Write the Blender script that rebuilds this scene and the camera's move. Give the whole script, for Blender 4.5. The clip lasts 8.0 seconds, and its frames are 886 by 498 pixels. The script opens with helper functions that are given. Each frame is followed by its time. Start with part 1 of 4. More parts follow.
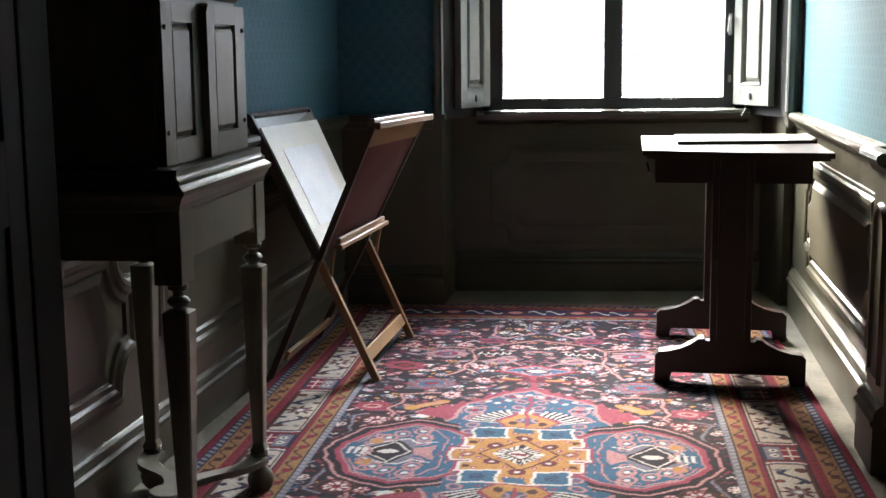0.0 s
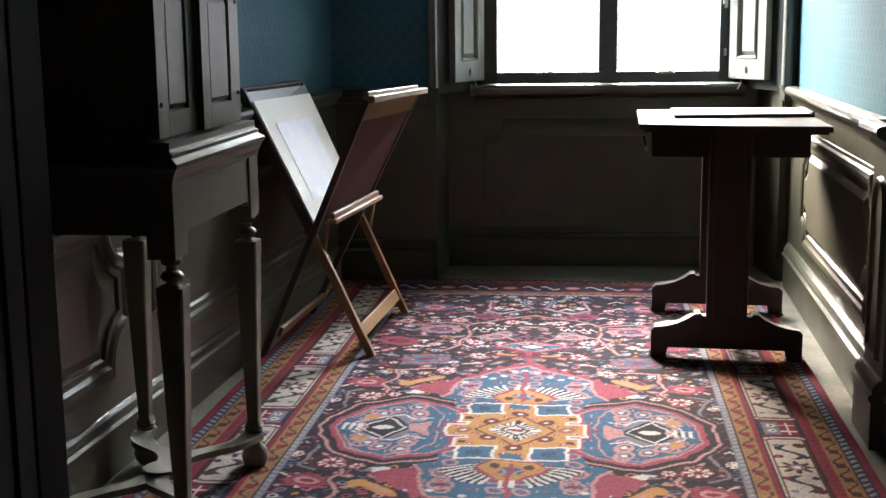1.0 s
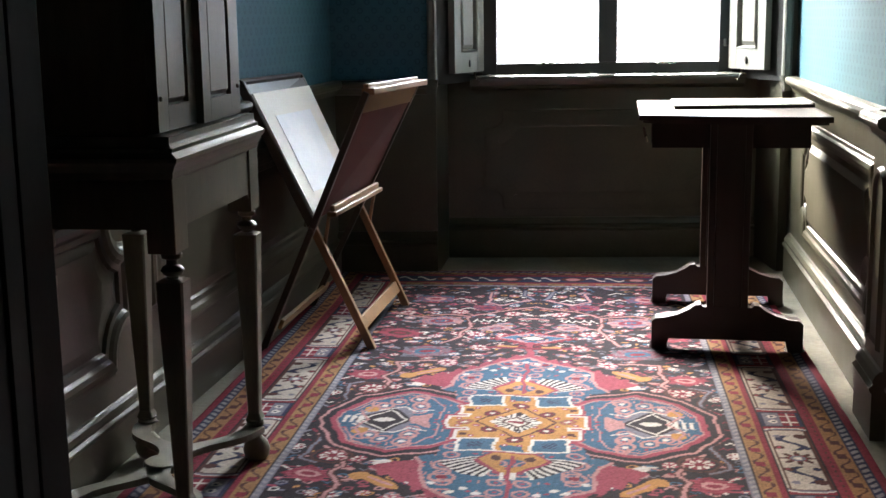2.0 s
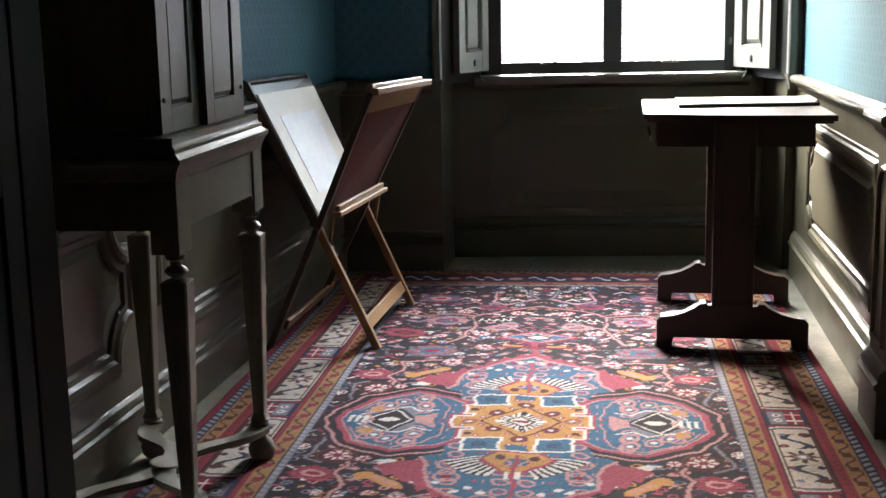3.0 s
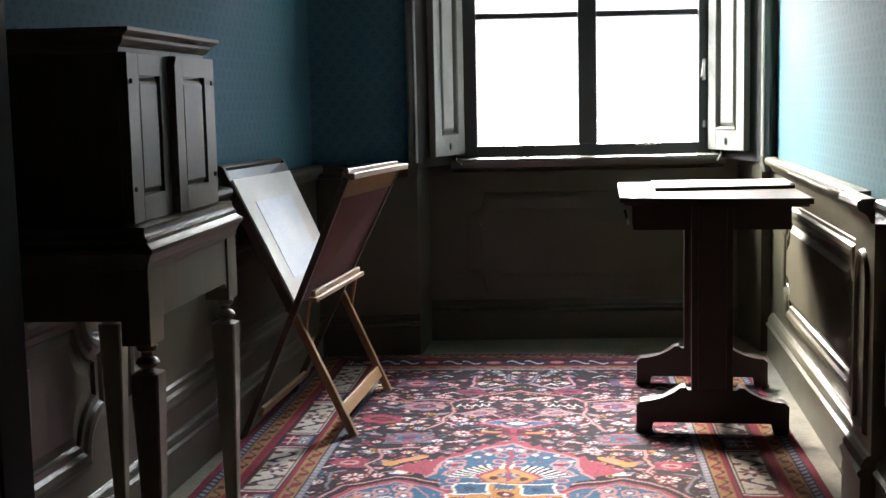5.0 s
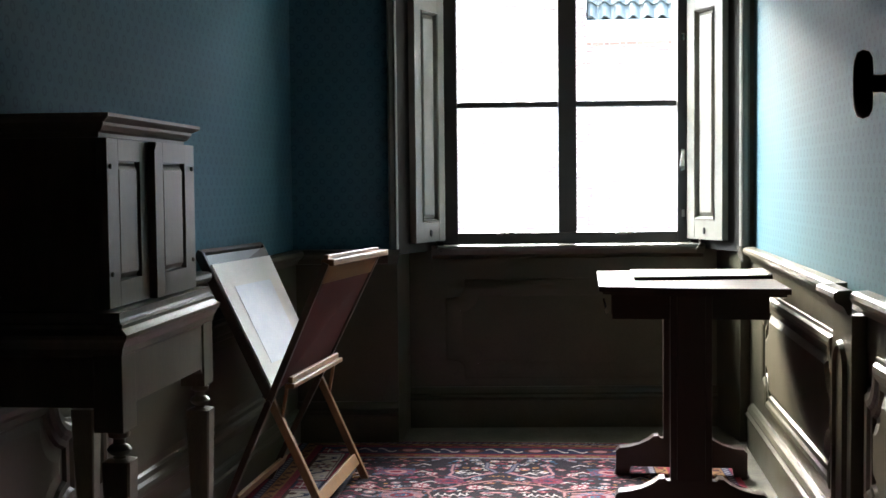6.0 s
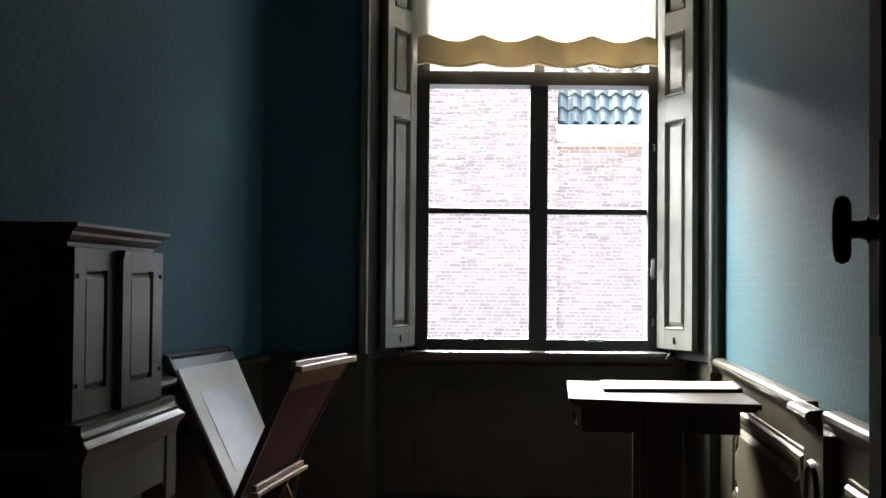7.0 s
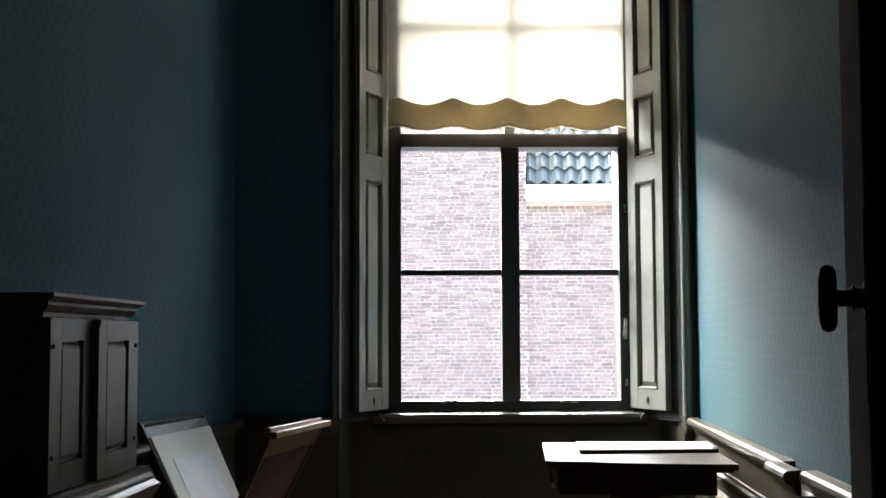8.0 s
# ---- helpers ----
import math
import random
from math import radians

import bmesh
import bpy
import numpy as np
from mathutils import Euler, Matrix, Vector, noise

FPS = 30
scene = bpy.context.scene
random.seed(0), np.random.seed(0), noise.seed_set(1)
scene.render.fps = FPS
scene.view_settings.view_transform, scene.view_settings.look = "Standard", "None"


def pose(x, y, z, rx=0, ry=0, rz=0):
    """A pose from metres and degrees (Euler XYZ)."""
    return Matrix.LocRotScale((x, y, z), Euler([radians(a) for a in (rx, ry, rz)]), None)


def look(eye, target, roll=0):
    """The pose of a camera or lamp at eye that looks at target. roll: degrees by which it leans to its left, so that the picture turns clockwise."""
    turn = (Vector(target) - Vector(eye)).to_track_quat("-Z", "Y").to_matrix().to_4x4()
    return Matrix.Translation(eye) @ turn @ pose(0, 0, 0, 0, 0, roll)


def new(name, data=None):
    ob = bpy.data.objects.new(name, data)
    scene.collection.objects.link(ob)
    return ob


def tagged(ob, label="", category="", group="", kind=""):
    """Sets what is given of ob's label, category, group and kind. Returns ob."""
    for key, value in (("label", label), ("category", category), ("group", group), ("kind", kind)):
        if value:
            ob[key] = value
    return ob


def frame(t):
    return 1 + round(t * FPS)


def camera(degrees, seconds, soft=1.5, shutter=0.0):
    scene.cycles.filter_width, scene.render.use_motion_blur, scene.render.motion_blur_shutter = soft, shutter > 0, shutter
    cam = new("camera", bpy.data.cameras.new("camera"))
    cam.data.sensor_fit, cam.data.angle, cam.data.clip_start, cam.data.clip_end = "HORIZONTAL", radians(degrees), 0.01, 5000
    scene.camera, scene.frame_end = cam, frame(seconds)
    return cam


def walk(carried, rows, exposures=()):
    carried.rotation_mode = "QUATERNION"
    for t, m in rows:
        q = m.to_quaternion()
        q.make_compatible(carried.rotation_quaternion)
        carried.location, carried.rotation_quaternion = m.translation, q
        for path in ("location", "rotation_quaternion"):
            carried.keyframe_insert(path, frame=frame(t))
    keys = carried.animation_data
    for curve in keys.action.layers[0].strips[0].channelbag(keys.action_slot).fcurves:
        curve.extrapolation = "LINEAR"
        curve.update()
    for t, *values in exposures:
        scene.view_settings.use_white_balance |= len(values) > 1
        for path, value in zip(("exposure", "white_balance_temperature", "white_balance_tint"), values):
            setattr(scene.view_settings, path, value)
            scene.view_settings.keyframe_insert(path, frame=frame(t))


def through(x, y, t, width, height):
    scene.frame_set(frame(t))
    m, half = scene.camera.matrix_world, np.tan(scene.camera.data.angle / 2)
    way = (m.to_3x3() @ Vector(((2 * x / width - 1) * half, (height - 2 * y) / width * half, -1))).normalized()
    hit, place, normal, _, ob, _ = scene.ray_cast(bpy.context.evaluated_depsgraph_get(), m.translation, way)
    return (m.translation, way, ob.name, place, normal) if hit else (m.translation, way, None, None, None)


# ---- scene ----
cam = camera(39.2, 8.0)
PATH = [
    (0, (-0.011, -0.041, 1.132), (-0.272, 1.917, 0.821), -0.6),
    (0.5, (-0.016, -0.027, 1.127), (-0.275, 1.926, 0.785), -0.2),
    (1, (-0.027, -0.01, 1.122), (-0.274, 1.944, 0.773), -0.6),
    (1.5, (-0.032, -0.006, 1.124), (-0.275, 1.947, 0.764), -0.7),
    (3, (-0.018, -0.01, 1.129), (-0.277, 1.939, 0.764), -1.1),
    (3.5, (-0.023, -0.001, 1.13), (-0.285, 1.949, 0.771), -1.0),
    (4, (-0.024, 0.011, 1.138), (-0.266, 1.969, 0.811), -1.0),
    (5.5, (-0.016, 0.027, 1.142), (-0.232, 2.008, 0.965), -1.2),
    (6, (-0.011, 0.027, 1.148), (-0.204, 2.015, 1.044), -0.6),
    (6.5, (-0.013, 0.04, 1.172), (-0.185, 2.032, 1.129), 0.6),
    (7, (-0.019, 0.048, 1.187), (-0.162, 2.042, 1.238), 0.5),
    (7.5, (-0.028, 0.049, 1.194), (-0.139, 2.044, 1.29), 0.2),
    (8, (-0.039, 0.043, 1.2), (-0.131, 2.035, 1.346), -0.2),
]
walk(cam, [(t, look(eye, target, roll)) for t, eye, target, roll in PATH],
     [(0.0, 5.5), (5.3, 5.5), (6.0, 5.25), (6.5, 4.95), (7.0, 4.55), (8.0, 4.3)])

# ---------------------------------------------------------------- world, sun, exposure
world = bpy.data.worlds.new("sky")
scene.world = world
world.use_nodes = True
wn = world.node_tree.nodes
sky = wn.new("ShaderNodeTexSky")
sky.sky_type = "NISHITA"
sky.sun_disc = False
sky.sun_elevation = radians(30)
sky.sun_rotation = radians(-22)
sky.dust_density = 3.0
wn["Background"].inputs["Strength"].default_value = 0.15
world.node_tree.links.new(sky.outputs["Color"], wn["Background"].inputs["Color"])

sun = new("sun", bpy.data.lights.new("sun", "SUN"))
sun.data.energy, sun.data.angle, sun.data.color = 4.2, radians(82), (0.91, 0.97, 1.0)
sun.matrix_world = look((-4.0, 10.0, 6.1), (0, 0, 0))

# ---------------------------------------------------------------- materials


def material(name, base, rough=0.5, metal=0.0, spots=0.15, scale=8.0, fine=120.0, bump=0.0, second=None, spec=0.5, stretch=(1, 1, 1)):
    """A base colour varied at two scales, with uneven gloss and a fine relief."""
    m = bpy.data.materials.new(name)
    m.use_nodes = True
    nt, nodes = m.node_tree, m.node_tree.nodes
    bsdf = nodes["Principled BSDF"]
    bsdf.inputs["Metallic"].default_value = metal
    bsdf.inputs["Specular IOR Level"].default_value = spec
    coord = nodes.new("ShaderNodeTexCoord")
    mapping = nodes.new("ShaderNodeMapping")
    mapping.inputs["Scale"].default_value = stretch
    nt.links.new(coord.outputs["Object"], mapping.inputs["Vector"])
    coarse, grain = nodes.new("ShaderNodeTexNoise"), nodes.new("ShaderNodeTexNoise")
    coarse.inputs["Scale"].default_value, coarse.inputs["Detail"].default_value = scale, 5
    grain.inputs["Scale"].default_value, grain.inputs["Detail"].default_value = fine, 3
    for n in (coarse, grain):
        nt.links.new(mapping.outputs["Vector"], n.inputs["Vector"])
    mix = nodes.new("ShaderNodeMix")
    mix.data_type = "RGBA"
    other = second or tuple(c * (1 - 2.2 * spots) for c in base)
    mix.inputs["A"].default_value = (*[max(c, 0) for c in other], 1)
    mix.inputs["B"].default_value = (*base, 1)
    add = nodes.new("ShaderNodeMath")
    add.operation = "MULTIPLY_ADD"
    nt.links.new(grain.outputs["Fac"], add.inputs[0])
    add.inputs[1].default_value = 0.6
    nt.links.new(coarse.outputs["Fac"], add.inputs[2])
    ramp = nodes.new("ShaderNodeMapRange")
    ramp.inputs["From Min"].default_value, ramp.inputs["From Max"].default_value = 0.55, 1.05
    nt.links.new(add.outputs[0], ramp.inputs["Value"])
    nt.links.new(ramp.outputs["Result"], mix.inputs["Factor"])
    nt.links.new(mix.outputs["Result"], bsdf.inputs["Base Color"])
    gloss = nodes.new("ShaderNodeMapRange")
    gloss.inputs["To Min"].default_value, gloss.inputs["To Max"].default_value = rough - 0.08, min(rough + 0.12, 1)
    nt.links.new(coarse.outputs["Fac"], gloss.inputs["Value"])
    nt.links.new(gloss.outputs["Result"], bsdf.inputs["Roughness"])
    if bump:
        b = nodes.new("ShaderNodeBump")
        b.inputs["Strength"].default_value, b.inputs["Distance"].default_value = bump, 0.002
        nt.links.new(add.outputs[0], b.inputs["Height"])
        nt.links.new(b.outputs["Normal"], bsdf.inputs["Normal"])
    return m


def wallpaper_material():
    """Blue-green paper with rows of small upright leaf marks, 62 mm apart in rows of 37 mm."""
    m = material("wallpaper", (0.066, 0.152, 0.190), 0.55, spots=0.08, scale=3.0, fine=60.0, bump=0.1, spec=0.05)
    nt, nodes = m.node_tree, m.node_tree.nodes
    bsdf = nodes["Principled BSDF"]
    coord = nodes.new("ShaderNodeTexCoord")
    sep = nodes.new("ShaderNodeSeparateXYZ")
    nt.links.new(coord.outputs["Object"], sep.inputs[0])

    def op(kind, a, b=None, c=None):
        n = nodes.new("ShaderNodeMath")
        n.operation = kind
        for i, v in enumerate((a, b, c)):
            if v is None:
                continue
            if isinstance(v, (int, float)):
                n.inputs[i].default_value = v
            else:
                nt.links.new(v, n.inputs[i])
        return n.outputs[0]
    along = op("ADD", sep.outputs["X"], sep.outputs["Y"])
    row = op("MULTIPLY", sep.outputs["Z"], 1 / 0.037)
    shift = op("MULTIPLY", op("MODULO", op("FLOOR", row), 2.0), 0.5)
    col = op("ADD", op("MULTIPLY", along, 1 / 0.062), shift)
    fu = op("SUBTRACT", op("FRACT", col), 0.5)
    fv = op("SUBTRACT", op("FRACT", row), 0.5)
    d = op("SQRT", op("ADD", op("POWER", op("MULTIPLY", fu, 4.6), 2.0), op("POWER", op("MULTIPLY", fv, 2.6), 2.0)))
    ring = op("ABSOLUTE", op("SUBTRACT", d, 0.75))
    leaf = op("SUBTRACT", 1.0, op("SMOOTH_MIN", op("MULTIPLY", ring, 3.0), 1.0, 0.1))
    mix = nodes.new("ShaderNodeMix")
    mix.data_type = "RGBA"
    mix.blend_type = "MIX"
    mix.inputs["B"].default_value = (0.022, 0.052, 0.075, 1)
    source = bsdf.inputs["Base Color"].links[0].from_socket
    nt.links.new(source, mix.inputs["A"])
    nt.links.new(op("MULTIPLY", leaf, 0.52), mix.inputs["Factor"])
    nt.links.new(mix.outputs["Result"], bsdf.inputs["Base Color"])
    return m


def glass_material():
    m = bpy.data.materials.new("window_glass")
    m.use_nodes = True
    nt, nodes = m.node_tree, m.node_tree.nodes
    clear, shine, mix = nodes.new("ShaderNodeBsdfTransparent"), nodes.new("ShaderNodeBsdfGlossy"), nodes.new("ShaderNodeMixShader")
    fres = nodes.new("ShaderNodeFresnel")
    fres.inputs["IOR"].default_value = 1.45
    shine.inputs["Roughness"].default_value = 0.02
    nt.links.new(fres.outputs[0], mix.inputs[0])
    nt.links.new(clear.outputs[0], mix.inputs[1])
    nt.links.new(shine.outputs[0], mix.inputs[2])
    nt.links.new(mix.outputs[0], nodes["Material Output"].inputs["Surface"])
    return m


def cloth_material(name, colour, through):
    m = material(name, colour, 0.9, spots=0.06, scale=6, fine=400, bump=0.15, spec=0.1)
    nt, nodes = m.node_tree, m.node_tree.nodes
    tl, mix = nodes.new("ShaderNodeBsdfTranslucent"), nodes.new("ShaderNodeMixShader")
    tl.inputs["Color"].default_value = (*colour, 1)
    mix.inputs[0].default_value = through
    nt.links.new(nodes["Principled BSDF"].outputs[0], mix.inputs[1])
    nt.links.new(tl.outputs[0], mix.inputs[2])
    nt.links.new(mix.outputs[0], nodes["Material Output"].inputs["Surface"])
    return m


def per_piece(m, spread):
    """Vary a material's brightness from piece to piece."""
    nt, nodes = m.node_tree, m.node_tree.nodes
    bsdf = nodes["Principled BSDF"]
    info, hsv, rng = nodes.new("ShaderNodeObjectInfo"), nodes.new("ShaderNodeHueSaturation"), nodes.new("ShaderNodeMapRange")
    geo, add = nodes.new("ShaderNodeNewGeometry"), nodes.new("ShaderNodeMath")
    nt.links.new(info.outputs["Random"], add.inputs[0])
    nt.links.new(geo.outputs["Random Per Island"], add.inputs[1])
    wrap = nodes.new("ShaderNodeMath")
    wrap.operation = "FRACT"
    nt.links.new(add.outputs[0], wrap.inputs[0])
    rng.inputs["To Min"].default_value, rng.inputs["To Max"].default_value = 1 - spread, 1 + spread
    nt.links.new(wrap.outputs[0], rng.inputs["Value"])
    nt.links.new(rng.outputs["Result"], hsv.inputs["Value"])
    nt.links.new(bsdf.inputs["Base Color"].links[0].from_socket, hsv.inputs["Color"])
    nt.links.new(hsv.outputs["Color"], bsdf.inputs["Base Color"])
    return m


M_PAPER = wallpaper_material()
M_PANEL = material("olive_paint", (0.072, 0.065, 0.040), 0.31, spots=0.14, scale=5, fine=90, bump=0.08)
M_SHUTTER = material("grey_green_paint", (0.20, 0.195, 0.16), 0.38, spots=0.10, scale=5, fine=90, bump=0.1)
M_FRAME = material("dark_window_paint", (0.05, 0.045, 0.042), 0.4, spots=0.1, scale=9, fine=120, bump=0.1)
M_SILL = material("sill_paint", (0.10, 0.095, 0.078), 0.16, spots=0.12, scale=9, fine=120, bump=0.1)
# Splayed reveals: the recess's shade is put into this darker colour.
M_REVEAL = material("shaded_reveal_paint", (0.022, 0.019, 0.016), 0.5, spots=0.1, scale=9, fine=120, bump=0.1, spec=0.2)
M_PASSAGE = material("dark_passage_floor", (0.045, 0.036, 0.026), 0.6, spots=0.18, scale=7, fine=60, bump=0.3)
M_FLOOR = material("pale_floor", (0.215, 0.198, 0.155), 0.7, spec=0.12, spots=0.18, scale=7, fine=60, bump=0.3)
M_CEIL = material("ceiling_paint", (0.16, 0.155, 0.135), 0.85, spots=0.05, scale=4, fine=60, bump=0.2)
M_HALL = material("hall_plaster", (0.045, 0.047, 0.04), 0.8, spots=0.1, scale=4, fine=60, bump=0.2)
M_DOOR = material("door_paint", (0.014, 0.015, 0.013), 0.6, spec=0.06, spots=0.12, scale=6, fine=90, bump=0.1)
M_OAK = material("brown_cabinet_paint", (0.185, 0.166, 0.120), 0.36, spots=0.16, scale=5, fine=60, bump=0.15, stretch=(8, 8, 1))
M_MAHOG = material("mahogany", (0.026, 0.012, 0.008), 0.31, spec=0.35, spots=0.08, scale=6, fine=80, bump=0.1, stretch=(1, 9, 1))
M_BEECH = material("varnished_oak", (0.27, 0.14, 0.058), 0.4, spots=0.18, scale=6, fine=70, bump=0.15, stretch=(6, 6, 1.5))
M_DARKWOOD = material("dark_wood", (0.06, 0.035, 0.022), 0.4, spots=0.15, scale=6, fine=70, bump=0.15)
M_LEATHER = material("red_brown_cloth", (0.105, 0.028, 0.021), 0.8, spec=0.2, spots=0.12, scale=10, fine=300, bump=0.3)
M_PAPERSHEET = material("white_paper", (0.88, 0.86, 0.80), 0.75, spots=0.03, scale=5, fine=200, bump=0.03)
M_PRINT = material("pale_print", (0.90, 0.92, 0.93), 0.6, spots=0.09, scale=9, fine=90, second=(0.79, 0.83, 0.87))
M_IRON = material("black_iron", (0.02, 0.02, 0.02), 0.35, 0.6, spots=0.1)
M_STEEL = material("worn_steel", (0.55, 0.52, 0.46), 0.25, 1.0, spots=0.1)
M_BRICK = per_piece(material("brick", (0.33, 0.205, 0.168), 0.9, spots=0.14, scale=14, fine=160, bump=0.5), 0.30)
M_MORTAR = material("mortar", (0.84, 0.74, 0.67), 0.95, spots=0.1, scale=10, fine=200, bump=0.5)
M_TILE = per_piece(material("glazed_tile", (0.085, 0.092, 0.080), 0.6, spec=0.15, spots=0.16, scale=12, fine=90, bump=0.15), 0.22)
M_WHITE = material("white_gutter_paint", (0.82, 0.81, 0.78), 0.5, spots=0.04, scale=5, fine=60)
M_GROUND = material("paving", (0.30, 0.27, 0.24), 0.9, spots=0.15, scale=6, fine=60, bump=0.4)
M_GLASS = glass_material()
M_JAMB = material("jamb_paint", (0.026, 0.026, 0.024), 0.6, spec=0.08, spots=0.1, scale=6, fine=90, bump=0.1)
# Same blind cloth; the dimming of the stacked folds is put into its colour.
M_FOLD = cloth_material("shaded_fold_cloth", (0.66, 0.58, 0.42), 0.34)
M_BLIND = cloth_material("cream_blind_cloth", (0.84, 0.78, 0.66), 0.15)

# ---------------------------------------------------------------- mesh helpers


def mesh_of(bm, name, mat, smooth=False):
    bmesh.ops.recalc_face_normals(bm, faces=bm.faces)
    me = bpy.data.meshes.new(name)
    bm.to_mesh(me)
    bm.free()
    me.materials.append(mat)
    if smooth:
        me.shade_smooth()
        me.set_sharp_from_angle(angle=radians(38))
    return me


def part(name, bm, mat, parent=None, label="", smooth=False):
    """One mesh object, under a thing or a part where one is given."""
    ob = new(name, mesh_of(bm, name, mat, smooth))
    ob.parent = parent
    return tagged(ob, label)


def thing(name, m, label, category, group="", kind=""):
    ob = new(name)
    ob.matrix_world = m
    return tagged(ob, label, category, group, kind)


def box(x0, x1, y0, y1, z0, z1, bevel=0.0, bm=None):
    bm = bm or bmesh.new()
    made = bmesh.ops.create_cube(bm, size=1.0, matrix=Matrix.LocRotScale(((x0 + x1) / 2, (y0 + y1) / 2, (z0 + z1) / 2), None, (abs(x1 - x0), abs(y1 - y0), abs(z1 - z0))))
    if bevel:
        edges = list({e for v in made["verts"] for e in v.link_edges})
        bmesh.ops.bevel(bm, geom=edges, offset=bevel, segments=2, profile=0.7, affect="EDGES")
    return bm


def lathe(profile, seg=20, bm=None, at=(0, 0, 0)):
    """Turn a profile of (radius, height) round the upright axis."""
    bm = bm or bmesh.new()
    rings = []
    for r, z in profile:
        rings.append([bm.verts.new((at[0] + r * math.cos(2 * math.pi * k / seg), at[1] + r * math.sin(2 * math.pi * k / seg), at[2] + z)) for k in range(seg)])
    for a, b in zip(rings, rings[1:]):
        for k in range(seg):
            bm.faces.new((a[k], a[(k + 1) % seg], b[(k + 1) % seg], b[k]))
    bm.faces.new(rings[0])
    bm.faces.new(rings[-1])
    return bm


def square_post(profile, bm=None, at=(0, 0, 0)):
    """A square section whose half width changes with height: (half width, height)."""
    bm = bm or bmesh.new()
    rings = []
    for h, z in profile:
        c = h * 0.84
        ring = [(h, -c), (h, c), (c, h), (-c, h), (-h, c), (-h, -c), (-c, -h), (c, -h)]
        rings.append([bm.verts.new((at[0] + x, at[1] + y, at[2] + z)) for x, y in ring])
    for a, b in zip(rings, rings[1:]):
        for k in range(8):
            bm.faces.new((a[k], a[(k + 1) % 8], b[(k + 1) % 8], b[k]))
    bm.faces.new(rings[0])
    bm.faces.new(rings[-1])
    return bm


def prism(points, axis, lo, hi, bm=None, bevel=0.0):
    """A flat outline pushed along an axis: axis 'x' takes (y, z), 'y' takes (x, z), 'z' takes (x, y)."""
    bm = bm or bmesh.new()
    put = {"x": lambda a, b, t: (t, a, b), "y": lambda a, b, t: (a, t, b), "z": lambda a, b, t: (a, b, t)}[axis]
    low = [bm.verts.new(put(a, b, lo)) for a, b in points]
    top = [bm.verts.new(put(a, b, hi)) for a, b in points]
    n = len(points)
    made = [bm.faces.new(low), bm.faces.new(top)] + [bm.faces.new((low[k], low[(k + 1) % n], top[(k + 1) % n], top[k])) for k in range(n)]
    if bevel:
        edges = list(set(made[0].edges) | set(made[1].edges))
        bmesh.ops.bevel(bm, geom=edges, offset=bevel, segments=2, profile=0.7, affect="EDGES")
    return bm


def sweep(path, profile, put, closed=True, bm=None):
    """A moulding: profile points (offset to the outside, height) carried along a flat path with mitred corners."""
    bm = bm or bmesh.new()
    n, rows = len(path), []
    for i, p in enumerate(path):
        p = Vector(p)
        a = Vector(path[i - 1]) if closed or i else None
        b = Vector(path[(i + 1) % n]) if closed or i < n - 1 else None
        d0 = (p - a).normalized() if a is not None else (b - p).normalized()
        d1 = (b - p).normalized() if b is not None else d0
        n0, n1 = Vector((d0.y, -d0.x)), Vector((d1.y, -d1.x))
        mid = n0 + n1
        mid = mid / max(mid.dot(n0), 0.35)
        rows.append([bm.verts.new(put(p.x + mid.x * o, p.y + mid.y * o, h)) for o, h in profile])
    k = len(profile)
    for i in range(n if closed else n - 1):
        r, s = rows[i], rows[(i + 1) % n]
        for j in range(k - 1):
            bm.faces.new((r[j], r[j + 1], s[j + 1], s[j]))
    if not closed:
        bm.faces.new(rows[0])
        bm.faces.new(rows[-1])
    return bm


def beam(a, b, w, d, up=(0, 0, 1), bevel=0.002, bm=None):
    """A squared bar from a to b, w wide across and d deep along up."""
    bm = bm or bmesh.new()
    a, b = Vector(a), Vector(b)
    z = (b - a).normalized()
    x = Vector(up).cross(z).normalized()
    y = z.cross(x)
    m = Matrix((x, y, z)).transposed().to_4x4()
    m.translation = (a + b) / 2
    made = bmesh.ops.create_cube(bm, size=1.0, matrix=m @ Matrix.Diagonal((w, d, (b - a).length, 1)))
    if bevel:
        edges = list({e for v in made["verts"] for e in v.link_edges})
        bmesh.ops.bevel(bm, geom=edges, offset=bevel, segments=1, affect="EDGES")
    return bm


def notched(a0, a1, b0, b1, r):
    """A rectangle whose corners are scooped out by quarter circles, clockwise so that the outside lies to the left."""
    out = []
    for cx, cy, t0 in ((a0, b0, 0), (a0, b1, 270), (a1, b1, 180), (a1, b0, 90)):
        arc = [(cx + r * math.cos(radians(t0 + 90 * k / 6)), cy + r * math.sin(radians(t0 + 90 * k / 6))) for k in range(7)]
        out += arc
    return out


BOLECTION = [(-0.040, 0.0), (-0.038, 0.006), (-0.028, 0.008), (-0.020, 0.017), (-0.006, 0.020), (0.008, 0.017), (0.018, 0.010), (0.034, 0.009), (0.040, 0.0)]



def raised(a0, a1, b0, b1, r, put):
    """A fielded panel inside a scooped moulding: a sloping margin and a flat middle."""
    bm = bmesh.new()
    low = [bm.verts.new(put(a, b, 0.002)) for a, b in notched(a0 + 0.044, a1 - 0.044, b0 + 0.044, b1 - 0.044, r)]
    top = [bm.verts.new(put(a, b, 0.015)) for a, b in notched(a0 + 0.068, a1 - 0.068, b0 + 0.068, b1 - 0.068, r)]
    bm.faces.new(top)
    n = len(low)
    for k in range(n):
        bm.faces.new((low[k], low[(k + 1) % n], top[(k + 1) % n], top[k]))
    return bm


